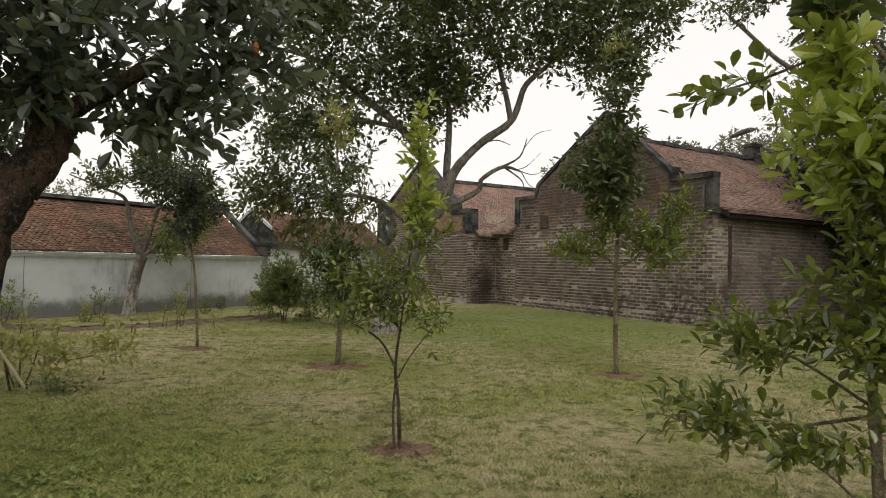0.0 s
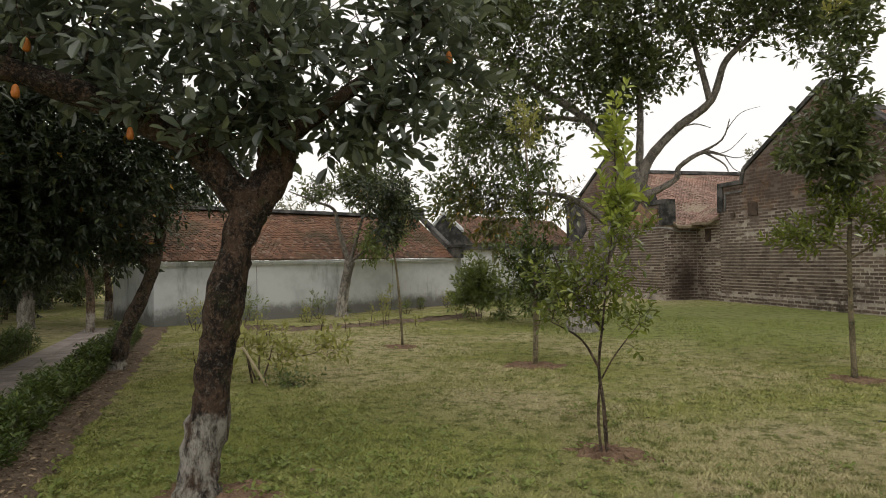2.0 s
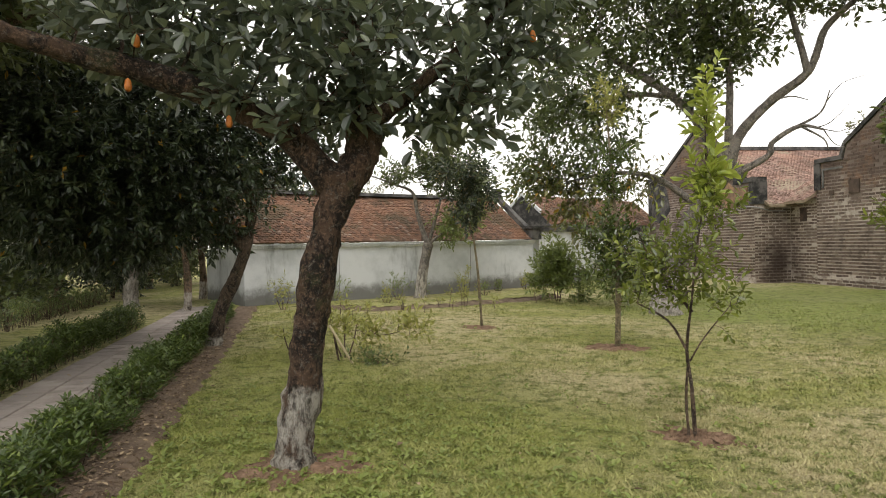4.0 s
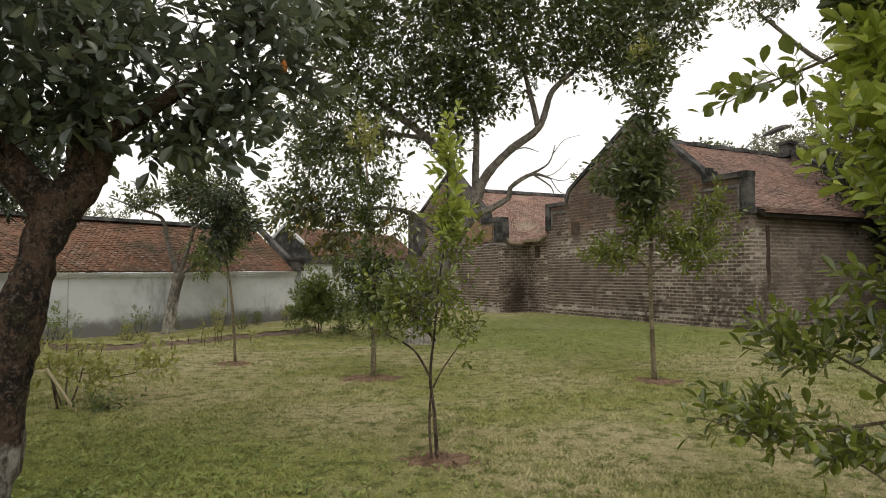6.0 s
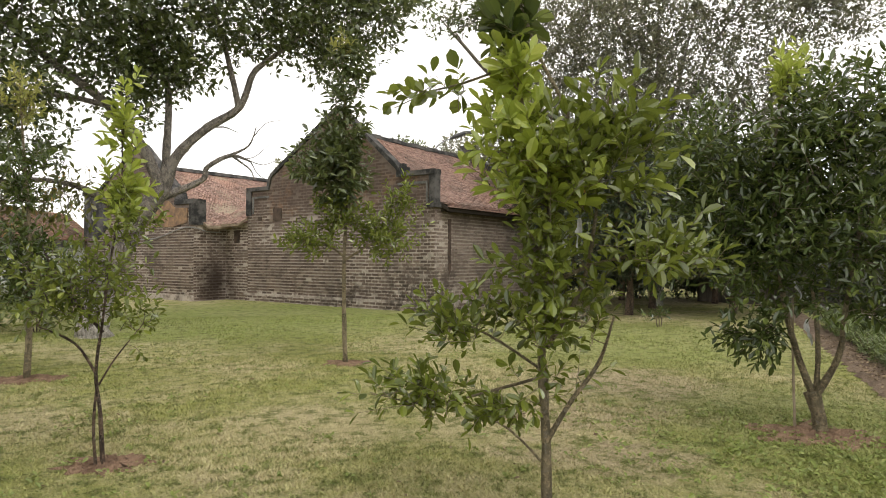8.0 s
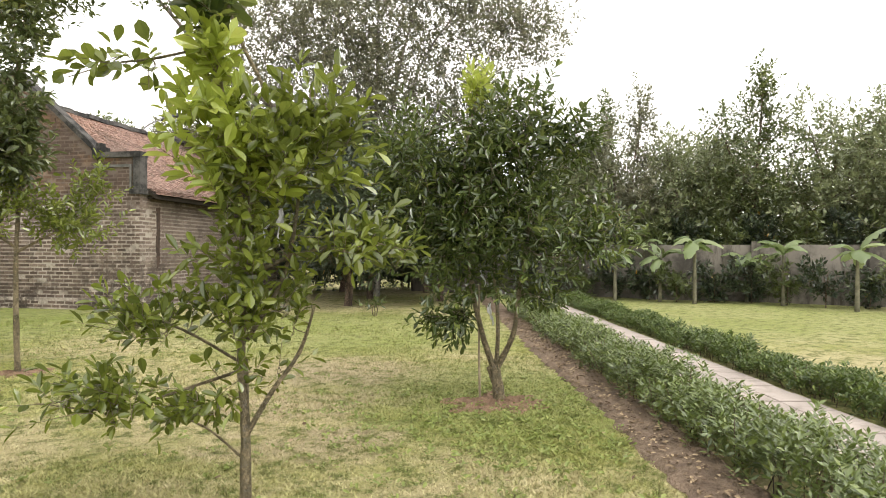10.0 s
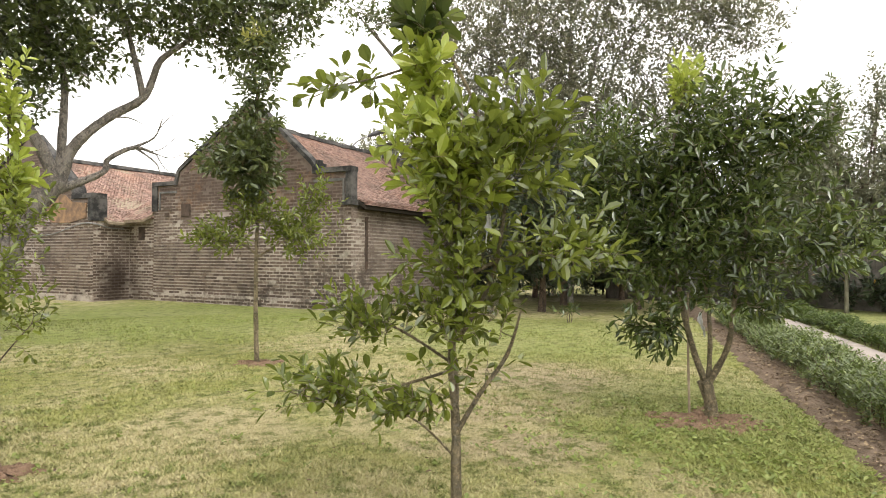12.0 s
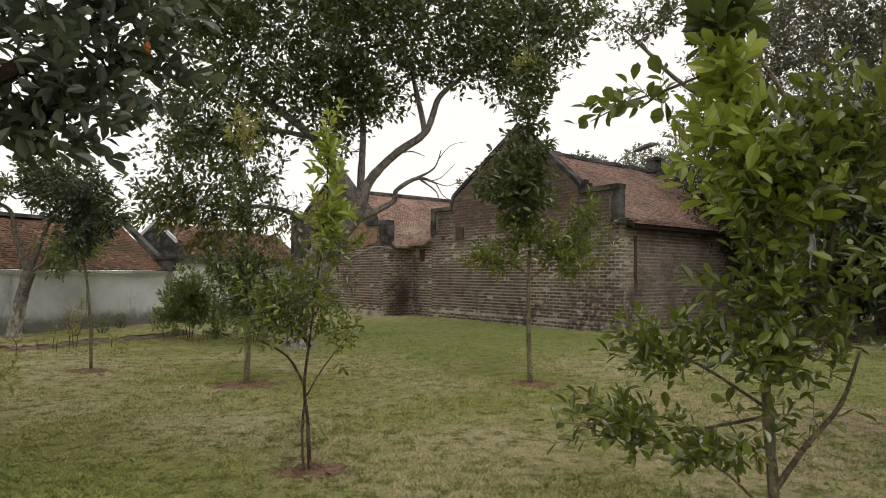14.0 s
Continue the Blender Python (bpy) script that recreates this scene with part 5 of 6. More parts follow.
pomelo = tree("pomelo_tree", "young pomelo tree with bright yellow-green top and low spreading branch", "tree", (1.99, 2.89, 0),
     ([(2.0, 2.88, -0.04), (1.99, 2.89, 0.16), (1.99, 2.9, 0.56), (1.97, 2.91, 0.92), (1.99, 2.9, 1.35), (2.0, 2.89, 1.81), (1.89, 2.96, 2.28), (1.84, 2.99, 2.6)], [0.036, 0.03, 0.026, 0.021, 0.017, 0.013, 0.009, 0.004]),
     [([(1.99, 2.89, 0.5), (2.1, 2.82, 0.72), (2.22, 2.74, 0.93), (2.28, 2.69, 1.18)], [0.016, 0.013, 0.011, 0.005]),
      ([(1.97, 2.91, 0.84), (1.73, 3.04, 0.76), (1.43, 3.19, 0.68), (1.12, 3.3, 0.75)], [0.0095, 0.007, 0.005, 0.002]),
      ([(1.99, 2.9, 0.36), (1.82, 3.0, 0.55), (1.62, 3.1, 0.66)], [0.007, 0.006, 0.003]),
      ([(1.97, 2.91, 0.88), (1.71, 3.06, 1.07), (1.45, 3.18, 1.18)], [0.009, 0.007, 0.003]),
      ([(1.99, 2.9, 1.33), (2.19, 2.75, 1.45), (2.48, 2.52, 1.54)], [0.014, 0.01, 0.004]),
      ([(2.02, 2.93, 0.0), (2.02, 2.93, 0.45), (2.0, 2.92, 0.9)], [0.018, 0.016, 0.012]),
      ([(2.0, 2.9, 1.0), (2.16, 2.8, 1.35), (2.22, 2.75, 1.8), (2.26, 2.71, 2.35)], [0.013, 0.012, 0.009, 0.004]),
      ([(2.0, 2.89, 1.75), (2.12, 2.86, 2.2), (1.95, 2.95, 2.65), (1.83, 3.0, 3.1)], [0.014, 0.012, 0.01, 0.006]),
      ([(1.95, 2.95, 2.6), (1.62, 3.1, 2.46), (1.42, 3.19, 2.40), (1.24, 3.27, 2.31)], [0.009, 0.007, 0.005, 0.002])],
     [("lower_crown", L_POMELO, dict(blobs=[(1.38, 3.2, 0.76, 0.3, 0.12, 1.3), (1.57, 3.13, 1.16, 0.27, 0.16), (2.0, 2.9, 1.17, 0.36, 0.17), (2.02, 2.87, 0.85, 0.24, 0.2, 0.3), (1.75, 3.0, 0.68, 0.22, 0.1, 1.2)], clusters=185, per=7, size=0.08, twig=0.21, slim=0.47, heart=(1.99, 2.9, 0.7))),
      ("middle_crown", L_POMELO, dict(blobs=[(2.03, 2.88, 1.62, 0.34, 0.26), (2.06, 2.84, 2.0, 0.4, 0.2), (2.46, 2.54, 1.52, 0.2, 0.1, 1.5), (2.0, 2.9, 1.4, 0.32, 0.16, 1.2), (2.42, 2.45, 1.5, 0.3, 0.12, 1.5)], clusters=165, per=8, size=0.092, twig=0.23, slim=0.42, heart=(1.99, 2.9, 1.2))),
      ("upper_crown", L_YOUNG, dict(blobs=[(1.84, 2.99, 2.42, 0.14, 0.24, 1.8), (1.87, 2.97, 2.1, 0.28, 0.26), (1.95, 2.92, 1.84, 0.26, 0.18, 0.7)], clusters=86, per=8, size=0.115, twig=0.18, slim=0.45, heart=(1.95, 2.92, 1.6))),
      ("side_crown", L_POMELO, dict(blobs=[(2.26, 2.71, 2.26, 0.24, 0.2), (2.3, 2.66, 1.9, 0.28, 0.24), (2.12, 2.8, 2.05, 0.24, 0.22), (2.42, 2.57, 2.1, 0.16, 0.18)], clusters=64, per=8, size=0.11, twig=0.2, slim=0.46, heart=(2.0, 2.9, 1.5))),
      ("high_shoot", L_CITRUS, dict(blobs=[(1.83, 3.0, 2.8, 0.17, 0.17), (1.8, 3.0, 3.05, 0.17, 0.17)], clusters=18, per=8, size=0.14, twig=0.14, slim=0.55, heart=(1.95, 2.95, 2.5))),
      ("side_spray", L_LIGHT, dict(blobs=[(1.45, 3.19, 2.43, 0.17, 0.1), (1.28, 3.24, 2.36, 0.09, 0.05)], clusters=14, per=4, size=0.1, twig=0.2, slim=0.62, heart=(1.9, 2.95, 2.5)))],
     BARK_GREEN, 106, r_twig=0.0045, singles=150, singles_of=("upper_crown", "lower_crown"))

round_tree = tree("citrus_tree", "dense dark green citrus tree with several stems and bright top shoot", "tree", (5.22, 3.66, 0),
     ([(5.23, 3.66, -0.05), (5.22, 3.67, 0.03), (5.21, 3.68, 0.17), (5.18, 3.72, 0.35)], [0.085, 0.065, 0.055, 0.06]),
     [([(5.19, 3.71, 0.32), (5.11, 3.81, 0.7), (5.04, 3.89, 1.25), (5.0, 3.94, 2.35), (5.1, 3.82, 3.2)], [0.036, 0.027, 0.022, 0.015, 0.006]),
      ([(5.19, 3.70, 0.3), (5.3, 3.56, 0.66), (5.33, 3.52, 1.04), (5.39, 3.43, 1.79), (5.4, 3.4, 2.5)], [0.034, 0.025, 0.022, 0.015, 0.006]),
      ([(5.2, 3.69, 0.33), (5.21, 3.68, 0.82), (5.18, 3.73, 1.52), (5.25, 3.8, 2.4)], [0.024, 0.02, 0.015, 0.006])],
     [("crown", L_CITRUS, dict(blobs=[(4.66, 4.3, 2.4, 0.55, 0.5), (5.27, 3.61, 2.6, 0.6, 0.48), (4.87, 4.10, 1.62, 0.62, 0.5), (5.42, 3.39, 1.65, 0.58, 0.52), (4.93, 4.04, 0.85, 0.24, 0.26, 1.5), (5.45, 3.38, 1.08, 0.34, 0.18, 0.6), (5.15, 3.75, 1.15, 0.5, 0.25, 0.4), (5.3, 3.9, 2.1, 0.7, 0.7), (4.6, 4.5, 1.75, 0.42, 0.48, 0.8), (5.8, 2.88, 1.75, 0.36, 0.45, 0.9), (5.62, 3.1, 2.6, 0.34, 0.34), (4.78, 4.22, 0.8, 0.16, 0.1, 1.5), (5.5, 3.3, 2.95, 0.18, 0.25, 1.2)], clusters=1250, per=10, size=0.105, twig=0.3, slim=0.34, droop=0.12, heart=(5.2, 3.7, 1.0))),
      ("shoot", L_YOUNG, dict(blobs=[(5.08, 3.84, 3.1, 0.2, 0.24)], clusters=20, per=9, size=0.11, twig=0.18, slim=0.4, heart=(5.1, 3.8, 2.5)))],
     BARK_GREEN, 107, r_twig=0.005)
stake = thing("stake", (5.1, 3.83, 0), "thin wooden stake beside the citrus tree", "stake")
piece("pole", *tube([(5.11, 3.82, -0.1), (5.1, 3.83, 0.6), (5.1, 3.83, 1.15)], [0.013, 0.012, 0.011], 6), WOOD, stake)

tree("citrus_sapling", "thin young tree with small dark crown near the white wall", "tree", (-4.02, 10.51, 0),
     ([(-4.02, 10.51, -0.03), (-4.05, 10.5, 0.7), (-4.12, 10.47, 1.5), (-4.25, 10.42, 2.1), (-4.4, 10.35, 2.6)], [0.026, 0.022, 0.019, 0.014, 0.006]), [],
     [("crown", L_DARK, dict(blobs=[(-4.28, 10.4, 2.3, 0.36, 0.38), (-4.15, 10.45, 1.95, 0.25, 0.25), (-4.1, 10.3, 2.7, 0.36, 0.3), (-4.6, 10.35, 2.75, 0.3, 0.25), (-3.85, 10.5, 2.3, 0.2, 0.25)], clusters=135, per=9, size=0.11, twig=0.2, slim=0.4, droop=0.3, heart=(-4.2, 10.45, 1.5)))], BARK_GREEN, 108, "young citrus trees on the lawn")
tree("citrus_sapling", "thin young tree with narrow pale green crown", "tree", (-1.46, 9.02, 0),
     ([(-1.46, 9.02, -0.03), (-1.44, 9.03, 0.88), (-1.45, 9.02, 1.77), (-1.52, 9.0, 2.8), (-1.58, 9.0, 3.75)], [0.04, 0.034, 0.026, 0.016, 0.005]), [],
     [("crown", L_CITRUS, dict(blobs=[(-1.57, 9.0, 1.42, 0.42, 0.55), (-1.55, 9.0, 2.4, 0.32, 0.5, 0.7), (-1.2, 9.0, 1.2, 0.4, 0.4)], clusters=300, per=10, size=0.09, twig=0.18, slim=0.42, heart=(-1.46, 9.02, 1.0))),
      ("shoot", L_YELLOW, dict(blobs=[(-1.55, 9.0, 3.4, 0.28, 0.4)], clusters=40, per=8, size=0.085, twig=0.18, slim=0.4, heart=(-1.5, 9.0, 2.4)))], BARK_GREEN, 109, "young citrus trees on the lawn")
tree("leaning_tree", "leaning tree with lime-washed foot before the white wall", "tree", (-8.04, 16.34, 0),
     ([(-8.04, 16.34, -0.05), (-8.03, 16.34, 0.2), (-7.93, 16.39, 0.88), (-7.81, 16.45, 1.52)], [0.22, 0.155, 0.14, 0.14]),
     [([(-7.82, 16.45, 1.45), (-8.06, 16.33, 2.33), (-8.19, 16.27, 2.97), (-8.6, 16.0, 3.2), (-9.3, 15.7, 3.5)], [0.085, 0.06, 0.045, 0.03, 0.012]), ([(-7.8, 16.46, 1.5), (-7.5, 16.5, 2.5), (-7.2, 16.6, 3.5)], [0.055, 0.04, 0.015]), ([(-7.8, 16.46, 1.5), (-7.3, 16.55, 1.9), (-6.7, 16.7, 2.5)], [0.05, 0.035, 0.012])],
     [("crown", L_MID, dict(blobs=[(-7.2, 16.6, 3.65, 1.05, 0.75), (-6.5, 16.7, 3.1, 0.6, 0.6), (-8.5, 16.1, 3.45, 0.7, 0.4, 0.5)], clusters=430, per=9, size=0.15, twig=0.32, slim=0.45, droop=0.1, heart=(-7.8, 16.4, 1.8))),
      ("lower_leaves", L_SHRUB, dict(blobs=[(-7.05, 16.6, 2.05, 0.6, 0.55), (-6.6, 16.7, 2.4, 0.45, 0.4)], clusters=150, per=9, size=0.13, twig=0.28, slim=0.42, droop=0.2, heart=(-7.6, 16.4, 2.2)))], BARK_GREY, 110)

def bush(name, label, x, y, blobs, clusters, size, material, seed, slim=0.35, per=10):
    h = max(b[2] for b in blobs)
    stems = [([(x + 0.04 * i, y, -0.03), (x + 0.12 * i, y + 0.05 * i, h * 0.5), (x + 0.3 * h * i, y + 0.1 * i, h)], [0.012, 0.009, 0.003]) for i in (-1, 1)]
    return tree(name, label, "shrub", (x, y, 0), ([(x, y, -0.03), (x, y, h * 0.5), (x, y + 0.05, h)], [0.014, 0.01, 0.003]), stems,
                [("foliage", material, dict(blobs=blobs, clusters=clusters, per=per, size=size, twig=0.22, slim=slim, rounded=False, shell=1.8, heart=(x, y, -0.2)))], BARK, seed, r_twig=0.0035)


bush("shrub", "dense glossy green shrub beside the white wall", -3.9, 15.7, [(-3.9, 15.7, 0.9, 0.6, 0.85), (-3.3, 15.5, 0.6, 0.5, 0.55), (-4.4, 15.85, 0.5, 0.4, 0.45)], 280, 0.17, L_SHRUB, 120, 0.34)
bush("shrub", "green shrub behind the young citrus trees", -2.3, 14.8, [(-2.3, 14.8, 0.65, 0.6, 0.55)], 110, 0.16, L_SHRUB, 121)
# weeds and small plants by the white wall
rnd = random.Random(5)
for i in range(11):
    s = 0.4 + i * 0.9 + rnd.uniform(-0.3, 0.3)
    p = LOW.at(s, -0.5 - rnd.random() * 1.2, 0)
    r = rnd.uniform(0.16, 0.46)
    bush("weed", "small pale green weed at the foot of the white wall", p.x, p.y, [(p.x, p.y, r * 1.1, r, r)], int(12 + 50 * r), 0.1, L_SHRUB if i % 3 else L_YELLOW, 130 + i, 0.3, 7)
# thin seedlings in rows before the turf step
for i in range(20):
    p, d = bank_line(4)[rnd.randrange(2, 20)]
    x, y = p.x + rnd.uniform(-0.5, 0.9), p.y - rnd.uniform(0.15, 1.5)
    h = rnd.uniform(0.16, 0.45)
    tree("seedling", "thin reddish-brown seedling with a few small leaves", "plant", (x, y, 0), ([(x, y, -0.02), (x + rnd.uniform(-0.04, 0.04), y, h * 0.6), (x + rnd.uniform(-0.08, 0.08), y, h)], [0.009, 0.007, 0.003]), [],
         [("leaves", L_YELLOW, dict(blobs=[(x, y, h * 0.8, 0.1, h * 0.3)], clusters=7, per=4, size=0.075, twig=0.1, slim=0.32, heart=(x, y, 0)))], BARK, 400 + i, "seedlings before the white wall", r_twig=0.003)
bush("small_plant", "sparse yellowish young plant tied to a leaning stake", -4.75, 7.2, [(-4.75, 7.2, 0.5, 0.42, 0.25), (-4.4, 7.3, 0.38, 0.36, 0.22), (-3.9, 7.5, 0.4, 0.3, 0.2)], 74, 0.12, L_YELLOW, 150, 0.34, 8)
bush("small_plant", "slender seedling with a few glossy leaves on the lawn", 10.0, 10.9, [(10.0, 10.9, 0.3, 0.35, 0.12)], 14, 0.13, L_CITRUS, 153, 0.36, 6)
bush("small_plant", "sparse yellowish young plant beside the old tree", -5.4, 7.0, [(-5.4, 7.0, 0.4, 0.35, 0.25)], 26, 0.08, L_YELLOW, 151, 0.3, 8)
prop = thing("leaning_stake", (-4.43, 6.9, 0), "pale split bamboo stake leaning against a small plant", "stake")
piece("pole", *tube([(-4.427, 6.895, -0.03), (-4.53, 6.78, 0.24), (-4.63, 6.67, 0.5)], [0.017, 0.016, 0.014], 6), BAMBOO, prop)
post = thing("leaning_stake", (-4.71, 7.0, 0), "short dark stick beside a pale leaning stake", "stake")
piece("pole", *tube([(-4.71, 7.0, -0.05), (-4.69, 6.9, 0.2), (-4.66, 6.8, 0.4)], [0.014, 0.013, 0.012], 6), BARK, post)
bush("low_weed", "low tuft of dark weeds on the lawn", -4.1, 6.95, [(-4.1, 6.95, 0.06, 0.35, 0.08)], 30, 0.07, L_HEDGE, 152, 0.4, 7)

# background woods
def far_tree(name, label, x, y, height, blobs, clusters, size, material, seed, per=9, trunk_r=0.18, bark=None, group="", slim=0.45):
    top = height * 0.75
    rnd = random.Random(seed)
    limbs = []
    for b in blobs[:5]:
        m = (x * 0.5 + b[0] * 0.5 + rnd.uniform(-.2, .2), y * 0.5 + b[1] * 0.5, height * 0.3 + b[2] * 0.4)
        limbs.append(([(x, y, height * 0.28), m, (b[0], b[1], b[2])], [trunk_r * 0.6, trunk_r * 0.4, 0.03]))
    return tree(name, label, "tree", (x, y, 0), ([(x, y, -0.1), (x + 0.05, y, height * 0.15), (x - 0.05, y, height * 0.4), (x, y, top)], [trunk_r * 1.3, trunk_r, trunk_r * 0.8, trunk_r * 0.25]), limbs,
                [("crown", material, dict(blobs=blobs, clusters=clusters, per=per, size=size, twig=0.5, slim=slim, rounded=False, shell=2.4, heart=(x, y, height * 0.35)))], bark or BARK, seed, group, r_twig=0.012)


tall_tree = far_tree("tall_tree", "tall airy grey-green tree behind the citrus trees", 14.6, 16.0, 13, [(13.6, 17.3, 10.3, 3.0, 2.8), (17.0, 14.0, 10.2, 3.2, 2.5), (14.6, 16.4, 8.0, 2.8, 1.9), (16.5, 15, 12.3, 3.2, 1.8), (12.0, 18.5, 8.8, 1.8, 1.8), (18.5, 12.5, 9.0, 1.5, 1.3), (14.6, 16.4, 6.2, 3.0, 1.6), (11.6, 18.8, 6.2, 2.0, 1.8), (17.5, 14.2, 6.6, 2.2, 1.6)], 7200, 0.17, L_GREY, 201, 8, 0.09, BARK_GREY)
over_roof = [(14.6, 16.0, 4.6), (11.4, 16.4, 5.6), (8.65, 15.8, 6.5), (7.4, 15.6, 7.35), (6.7, 15.5, 7.9)]
piece("limb", *tube(over_roof, [0.09, 0.08, 0.065, 0.045, 0.015], 8, 0.1, 61), BARK_GREY, tall_tree, smooth=True)
(v, f), (a, b) = crown_arrays(np.random.default_rng(62), [(7.0, 15.6, 7.9, 0.8, 0.4), (6.2, 15.5, 8.2, 0.6, 0.35), (7.8, 15.6, 8.4, 0.9, 0.5)], 120, 7, 0.16, twig=0.35, slim=0.5, rounded=False, heart=(8.6, 15.8, 6.5))
spray = piece("spray", v, f, L_MID, tall_tree)
tagged(spray, kind="stuff")
v, f = branch_arrays(np.random.default_rng(63), np.array(over_roof[2:]), a, b, 0.009)
tagged(piece("twigwork", v, f, BARK_GREY, spray), kind="stuff")
DARK_SPOTS = ((11.4, 13.6, 3.0, 1.5, 2.1), (13.6, 15.2, 3.3, 1.9, 2.2), (14.5, 13.0, 2.9, 1.7, 2.0), (15.2, 18.6, 3.6, 2.2, 2.5), (13.2, 20.2, 3.6, 1.8, 2.4), (17.2, 16.2, 3.3, 2.0, 2.3))
for i, (x, y, z, r, h) in enumerate(DARK_SPOTS):
    far_tree("garden_tree", "dark dense tree shading the lawn's far edge", x, y, z * 1.8, [(x, y, z, r, h), (x + 0.5, y - 0.6, z - 0.9, r * 0.9, h * 0.5), (x - 0.6, y + 0.5, z + 0.9, r * 0.8, h * 0.6), (x - 0.9, y - 1.2, z - 0.3, r * 1.1, h * 0.5, 1.4), (x - 0.5, y - 0.3, z - 1.5, r * 0.8, h * 0.3)], 2300, 0.16, L_DARK, 302 + i, 10, 0.09, group="dark trees behind the lawn")
for i in range(16):
    x, y = 12.4 + i * 0.8, 21.6 - i * 0.36 - (i % 2) * 0.8
    bush("shrub", "dark green undergrowth behind the garden trees", x, y, [(x, y, 0.8, 1.1, 0.8), (x + 0.4, y, 1.5, 0.8, 0.6)], 230, 0.2, L_DARK if i % 2 else L_MID, 270 + i, 0.4, 8)
for i in range(9):
    x, y = -15.0 - i * 0.9 - (i % 3), 9.0 + i * 1.7
    bush("shrub", "dark green undergrowth beyond the far path", x, y, [(x, y, 0.7, 1.2, 0.7), (x + 0.4, y, 1.3, 0.8, 0.6)], 230, 0.2, L_DARK if i % 2 else L_MID, 290 + i, 0.4, 8)
for i, (x, y, z, r, h) in enumerate(((22.6, 13.4, 3.6, 2.0, 2.2), (23.6, 11.2, 3.9, 2.0, 2.3), (24.6, 9.2, 3.6, 1.9, 2.1), (25.4, 7.2, 4.2, 2.2, 2.4), (26.5, 4.8, 4.4, 2.4, 2.4), (19.8, 16.4, 3.2, 1.9, 2.2), (27.5, 2.5, 4.4, 2.4, 2.6), (25.5, 13.6, 4.0, 2.2, 2.4), (27.0, 10.4, 4.0, 2.4, 2.4), (28.5, 0.0, 4.2, 2.5, 2.5), (25.0, 0.6, 3.6, 2.0, 2.2))):
    spire = [(x + 0.2, y - 0.2, z + h * 0.95, r * 0.42, h * 0.6, 1.3), (x + 0.25, y - 0.25, z + h * 1.5, r * 0.2, h * 0.42, 2.2), (x - 0.9, y + 0.9, z + h * 0.8, r * 0.35, h * 0.4)] if i % 2 else [(x + 0.4, y - 0.8, z + h * 0.55, r * 0.6, h * 0.5), (x - 0.6, y + 0.7, z + h * 0.7, r * 0.4, h * 0.5)]
    far_tree("orchard_tree", "leafy green orchard tree behind the concrete wall", x, y, z * 1.5, [(x, y, z - 0.4, r, h * 0.9), (x - 0.4, y + 0.5, z - 1.3, r * 1.1, h * 0.7)] + spire, 1250, 0.2, (L_FAR, L_GREY, L_FAR, L_MID)[i % 4], 210 + i, 9, 0.08, group="orchard trees behind the wall")
for i, (x, y, z, r, h) in enumerate(((31, 20, 4.2, 3.5, 3.2), (34, 12, 4.5, 3.5, 3.4), (36, 5, 4.5, 3.5, 3.4), (27, 24, 4.2, 3.5, 3.2), (22, 25, 4.5, 3.2, 3.2), (38, -2, 5, 4, 3.5), (36, -9, 5, 4, 3.5), (30, -5, 4.4, 3.5, 3.0))):
    far_tree("orchard_tree", "distant green tree behind the garden", x, y, z * 1.5, [(x, y, z, r, h), (x + 1, y - 1, z + 1.5, r * 0.6, h * 0.7)], 620, 0.3, L_MID, 220 + i, 9, group="orchard trees behind the wall")
for i, (x, y, z, r, h) in enumerate(((14.5, 43, 8.3, 3.0, 1.5), (19.5, 41, 8.2, 3.2, 1.9), (24, 39, 8.0, 3.2, 2.2), (10, 46, 7.5, 3, 1.6), (30, 36, 7.5, 4, 3), (-25, 40, 3.5, 4, 2.5), (-18, 42, 3, 4, 2), (-32, 34, 4.5, 4, 3))):
    far_tree("distant_tree", "distant tree showing above the roofs", x, y, z + 1.5, [(x, y, z, r, h), (x + 1.5, y, z + 0.4, r * 0.5, h * 0.8)], 620, 0.3, L_GREY if i % 2 else L_MID, 230 + i, 9, group="far trees")
